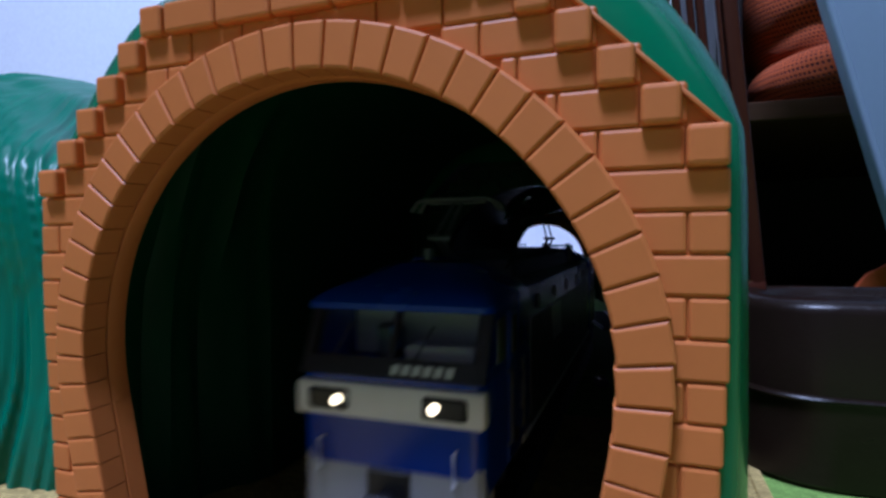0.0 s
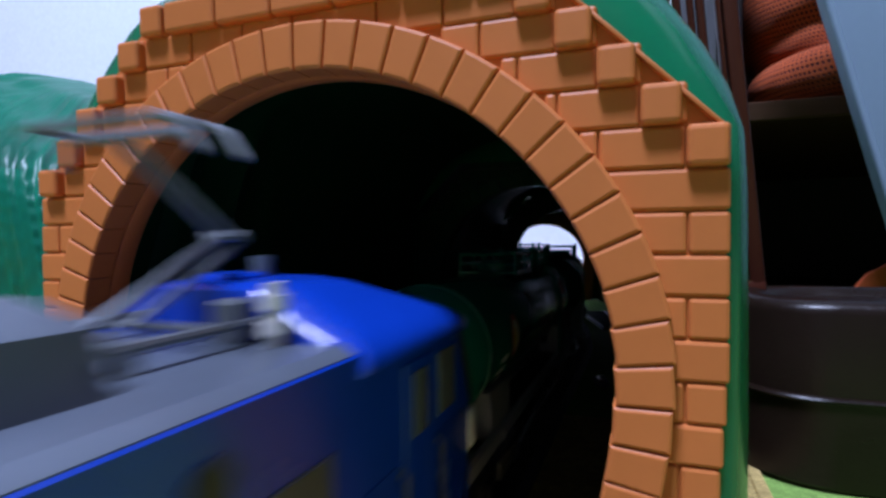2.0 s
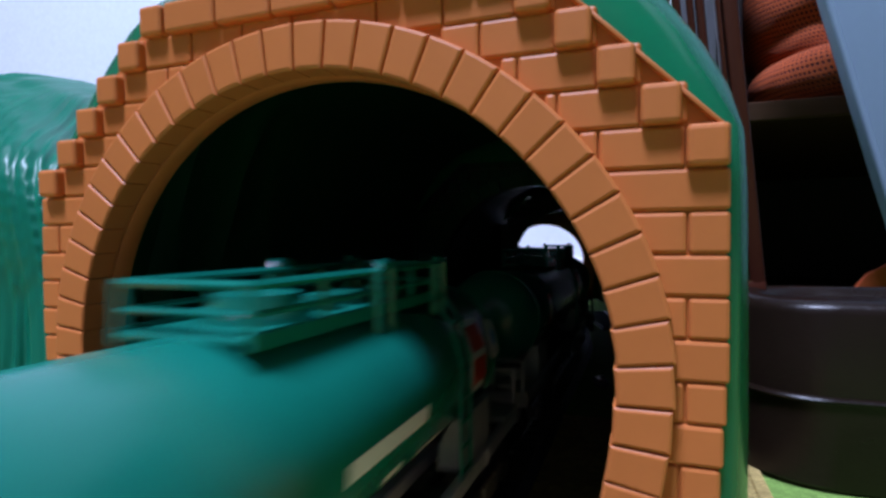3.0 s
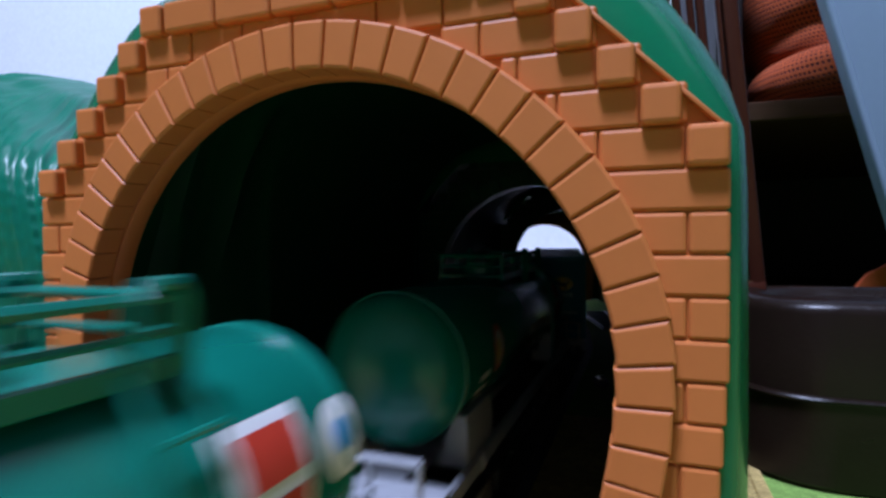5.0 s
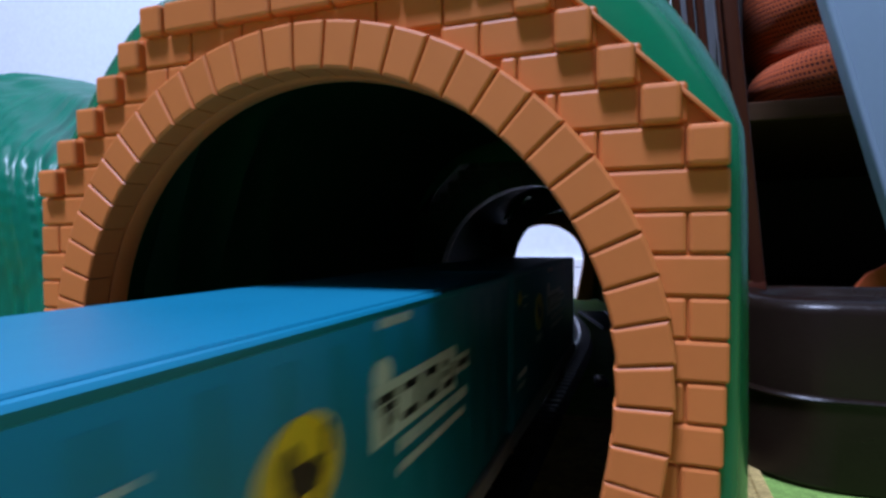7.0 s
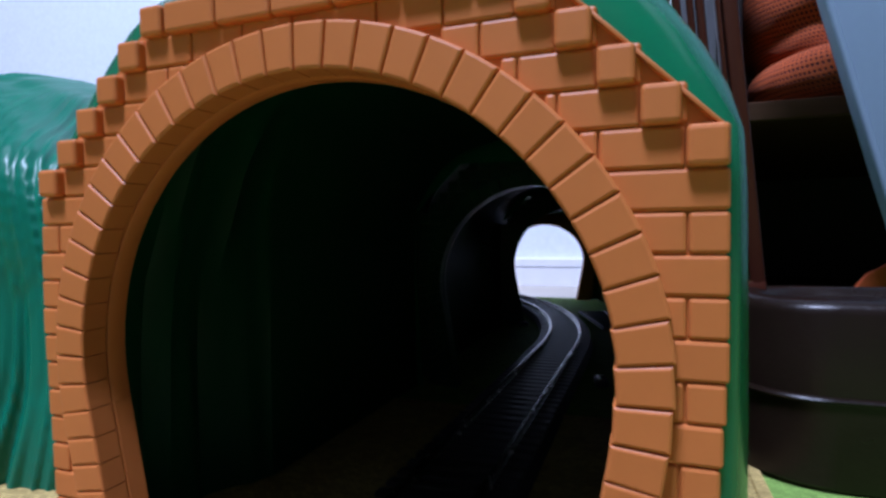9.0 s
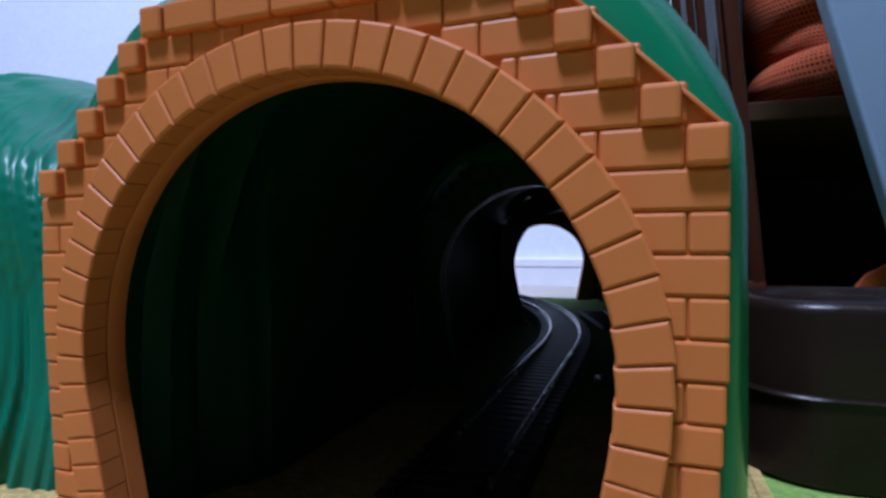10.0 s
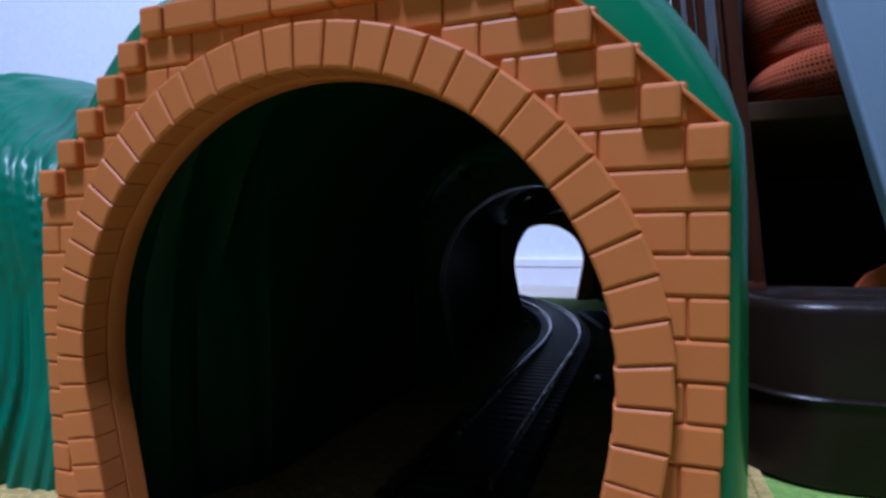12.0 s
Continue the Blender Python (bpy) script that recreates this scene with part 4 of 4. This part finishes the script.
    for sx in (-1, 1):
        sticker("badge_rim", RED, sx, -33, 29.6, 7.4, 9.6, 0.10, "red oval badge rim")
        sticker("badge_field", WHITE, sx, -33, 29.6, 5.2, 7.0, 0.16)
        sticker("badge_mark", YELLOW, sx, -33.9, 29.0, 2.8, 5.2, 0.22, "yellow mark on the badge")
        for k, (y, z, w, h) in enumerate(((-42, 26.2, 6.5, 1.3), (-42.5, 23.6, 8, 1.1), (-42, 21.6, 7, 0.9), (8.5, 28.0, 21, 2.2), (11, 22.7, 4.5, 1.4), (24, 21.6, 10, 1.1))):
            sticker("lettering_bar", WHITE, sx, y, z, w, h, 0.10, oval=False)
        sticker("hazard_board", WHITE, sx, 42.4, 31.0, 9.8, 12.6, 0.14, "white hazard board", oval=False)
        for z in (34.0, 28.4):
            sticker("hazard_panel", RED, sx, 43.0, z, 7.0, 4.4, 0.22, "red hazard panel", oval=False)
        sticker("round_sign", WHITE, sx, 52.6, 32.2, 6.6, 7.6, 0.12, "white round sign")
        sticker("round_sign_mark", SKYBLUE, sx, 52.6, 32.4, 2.4, 3.2, 0.2, "blue mark")
    return root


def container(root_group):
    root = empty("freight_container", "teal blue model freight container with yellow ovals, on a flat wagon", "container", root_group)
    L, W, Z0, Z1 = 50.4, 14.9, 12.6, 44.0
    part("box", boxed(-W, W, -L, L, Z0, Z1, bevel=0.5, seg=2), CONTAINER, root)
    part("roof_sheet", boxed(-W + 1.0, W - 1.0, -L + 1.0, L - 1.0, Z1 - 0.2, Z1 + 0.25, bevel=0.2), CONTAINER, root)
    for sx in (-1, 1):
        for sy in (-1, 1):
            part("corner_post", boxed(min(sx * (W - 1.5), sx * (W + 0.25)), max(sx * (W - 1.5), sx * (W + 0.25)), min(sy * (L - 1.8), sy * (L + 0.25)), max(sy * (L - 1.8), sy * (L + 0.25)), Z0, Z1 + 0.1, bevel=0.25), CONTAINER, root)
        for k in range(13):
            y = -L + 5.5 + k * 7.5
            part("side_rib", boxed(min(sx * (W - 0.1), sx * (W + 0.07)), max(sx * (W - 0.1), sx * (W + 0.07)), y - 0.5, y + 0.5, Z0 + 2, Z1 - 2.2, bevel=0.08), CONTAINER, root)
        part("top_rail", boxed(min(sx * (W - 0.5), sx * (W + 0.1)), max(sx * (W - 0.5), sx * (W + 0.1)), -L, L, Z1 - 1.2, Z1, bevel=0.3), CONTAINER, root)

        def patch(name, mt, y, z, w, h, d, shape, label=""):
            bm = bmesh.new()
            if shape == "oval":
                q = [(y + w / 2 * math.cos(2 * math.pi * k / 28), z + h / 2 * math.sin(2 * math.pi * k / 28)) for k in range(28)]
            elif shape == "diamond":
                q = [(y - w / 2, z), (y, z - h / 2), (y + w / 2, z), (y, z + h / 2)]
            else:
                q = [(y - w / 2, z - h / 2), (y + w / 2, z - h / 2), (y + w / 2, z + h / 2), (y - w / 2, z + h / 2)]
            loft(bm, [[(sx * (W + c), yy, zz) for yy, zz in q] for c in (0.05, d)])
            return part(name, bm, mt, root, label)
        patch("oval_sign", YELLOW, -20.6, 32.7, 11.0, 9.4, 0.12, "oval", "yellow oval sign")
        patch("oval_mark", BLACK, -20.2, 32.4, 5.6, 2.6, 0.17, "oval", "black mark on the oval")
        patch("oval_mark", BLACK, -22.2, 34.0, 2.2, 3.0, 0.18, "oval")
        patch("oval_mark", BLACK, -18.4, 30.9, 0.9, 2.6, 0.18, "rect")
        patch("oval_mark", BLACK, -22.0, 30.9, 0.9, 2.6, 0.18, "rect")
        patch("oval_mark", BLACK, -17.0, 34.4, 0.8, 2.8, 0.18, "rect")

        def words(y0, y1, z, h, n):
            """Small writing as a row of plain bars of uneven width."""
            w = (y1 - y0) / n
            for k in range(n):
                patch("lettering_bar", LETTER, y0 + w * (k + 0.5), z, w * (0.62 + 0.2 * ((k * 7) % 3) / 2), h, 0.12, "rect")
        words(-25.0, -16.6, 26.4, 1.7, 6)
        patch("diamond_sign", YELLOW, -43.4, 37.9, 4.6, 4.4, 0.12, "diamond", "yellow diamond sign")
        patch("diamond_base", BLACK, -43.4, 36.0, 2.8, 2.4, 0.16, "diamond")
        words(-40.2, -35.2, 38.2, 0.5, 4)
        words(-40.2, -35.2, 36.2, 0.5, 4)
        words(-7.4, 0.8, 42.4, 1.0, 7)
        # the large title: outlined blocks with dark strokes, told apart by their strokes
        strokes = (((0, 1.5, 4.4, 0.9), (0.6, 0.4, 3.4, 0.9), (0, -1.2, 0.9, 2.6), (1.6, -0.9, 1.0, 1.2)),
                   ((0, 1.5, 4.4, 0.9), (1.8, 0, 0.9, 3.6), (0, -1.6, 4.4, 0.9)),
                   ((0, 1.5, 4.2, 0.9), (-1.7, 0, 0.9, 3.6), (1.7, 0, 0.9, 3.6), (0, -1.6, 4.2, 0.9)),
                   ((-1.2, 1.3, 1.6, 0.9), (-1.4, 0, 1.6, 0.9), (0, -1.6, 3.8, 0.9), (1.7, -0.4, 0.9, 2.6)),
                   ((0, 0, 4.4, 1.0),))
        for k, rows in enumerate(strokes):
            y = -5.6 + k * 6.3
            tall = 2.6 if k == 4 else 6.0
            patch("title_block", LETTER, y, 33.2, 6.25, tall, 0.10, "rect", "white title block")
            for dy, dz, w, h in rows:
                patch("title_bar", BLACK, y + dy, 33.2 + dz, w, h, 0.15, "rect")
        patch("title_dot", LETTER, -6.4, 37.2, 4.2, 3.4, 0.11, "oval", "white round mark over the title")
        words(-3.0, 21.5, 28.7, 1.5, 14)
        words(-3.0, 20.5, 26.2, 1.1, 16)
        words(-46.0, -36.0, 22.0, 1.4, 7)
        words(-46.0, -38.0, 19.6, 1.0, 6)
    for sy in (-1, 1):
        def end_patch(name, mt, x, z, w, h, d, oval, label=""):
            bm = bmesh.new()
            q = [(x + w / 2 * math.cos(2 * math.pi * k / 28), z + h / 2 * math.sin(2 * math.pi * k / 28)) for k in range(28)] if oval else [(x - w / 2, z - h / 2), (x + w / 2, z - h / 2), (x + w / 2, z + h / 2), (x - w / 2, z + h / 2)]
            loft(bm, [[(xx, sy * (L + c), zz) for xx, zz in q] for c in (0.05, d)])
            return part(name, bm, mt, root, label)
        k = -sy
        end_patch("oval_sign", YELLOW, 6.4 * k, 33.6, 7.8, 5.4, 0.10, True, "yellow oval sign")
        end_patch("oval_mark", BLACK, 6.1 * k, 33.4, 4.0, 1.4, 0.15, True)
        end_patch("oval_mark", BLACK, 4.6 * k, 34.3, 1.6, 1.7, 0.16, True)
        end_patch("oval_mark", BLACK, 5.0 * k, 32.5, 0.5, 1.5, 0.16, False)
        end_patch("oval_mark", BLACK, 7.4 * k, 32.5, 0.5, 1.5, 0.16, False)
        end_patch("oval_mark", BLACK, 8.7 * k, 34.4, 0.5, 1.5, 0.16, False)
        for q in range(5):
            end_patch("lettering_bar", LETTER, (3.3 + 1.55 * q) * k, 29.4, 1.15, 1.7, 0.10, False)
        for q in range(8):
            end_patch("lettering_bar", LETTER, (-11.8 + 1.15 * q) * k, 36.4 - 0.02 * q, 0.8, 0.8, 0.10, False)
        for q in range(6):
            end_patch("lettering_bar", LETTER, (6.0 + 1.1 * q) * k, 22.5, 0.8, 0.9, 0.10, False)
        for x in (-7.7, 0.0, 7.7):
            part("door_seam", boxed(x - 0.12, x + 0.12, min(sy * L, sy * (L + 0.12)), max(sy * L, sy * (L + 0.12)), Z0 + 1, Z1 - 1.5), CONTAINER, root, smooth=False)
        part("end_header", boxed(-W + 0.3, W - 0.3, min(sy * L, sy * (L + 0.12)), max(sy * L, sy * (L + 0.12)), Z1 - 1.6, Z1, bevel=0.2), CONTAINER, root)
    return root


def flat_wagon():
    root = empty("flat_wagon", "grey model container flat wagon", "flat wagon", "model train cars")
    bm = bmesh.new()
    for sx in (-1, 1):
        box(bm, sx * 13.2, sx * 15.2, -105, 105, 8.6, 12.3, bevel=0.4)
    box(bm, -13.2, 13.2, -105, 105, 10.6, 12.2, bevel=0.3)
    box(bm, -4, 4, -100, 100, 6.6, 10.8, bevel=0.4)
    part("deck", bm, FRAMEGREY, root)
    for e in (-1, 1):
        bm = bmesh.new()
        for x in (6.0, 12.5):
            tube(bm, [(-e * x, e * 104.4, 12), (-e * x, e * 104.4, 19.0)], 0.45, 6)
        tube(bm, [(-e * 6.0, e * 104.4, 19.0), (-e * 12.5, e * 104.4, 19.0)], 0.45, 6)
        tube(bm, [(-e * 6.0, e * 104.4, 15.8), (-e * 12.5, e * 104.4, 15.8)], 0.35, 6)
        part("end_railing", bm, FRAMEGREY, root)
        coupler(root, e * 104, e)
        bogie(root, e * 72, 22, BLACK)
    return root


PANE = material("dark_windscreen_glass", (0.085, 0.095, 0.11), 0.08, vary=0.1, scale=100, bump=0.0, coat=0.5)
RAILTOP = 8.0
loco = locomotive()
wagon = tank_wagon()
wagons = [wagon, copy_thing(wagon, pose(0, 0, 0)), copy_thing(wagon, pose(0, 0, 0))]
flat = flat_wagon()
box_one = container("containers on the flat wagon")
box_two = copy_thing(box_one, pose(0, 0, 0))


def run(t):
    """How far the train has come since the start, in mm."""
    return 105.0 * t - 8.0 * (1 - math.exp(-t / 0.5))


def motions():
    cars = [(loco, 123.0, 62.0, 0.0), (wagons[0], 299.0, 47.0, 0.0), (wagons[1], 453.6, 47.0, 0.0), (wagons[2], 599.0, 47.0, 0.0), (flat, 778.0, 72.0, 0.0), (box_one, 778.0, 72.0, -51.2), (box_two, 778.0, 72.0, 51.2)]
    for thing, start, half, shift in cars:
        rows = []
        for i in range(61):
            t = 0.2 * i
            s = start - run(t)
            a, b = line(s - half)[0], line(s + half)[0]
            mid, d = (a + b) / 2, b - a
            m = pose(mid.x * U, mid.y * U, RAILTOP * U, 0, 0, math.degrees(math.atan2(d.y, d.x)) - 90)
            rows.append((t, m @ pose(0, shift * U, 0)))
        walk(thing, rows)


motions()
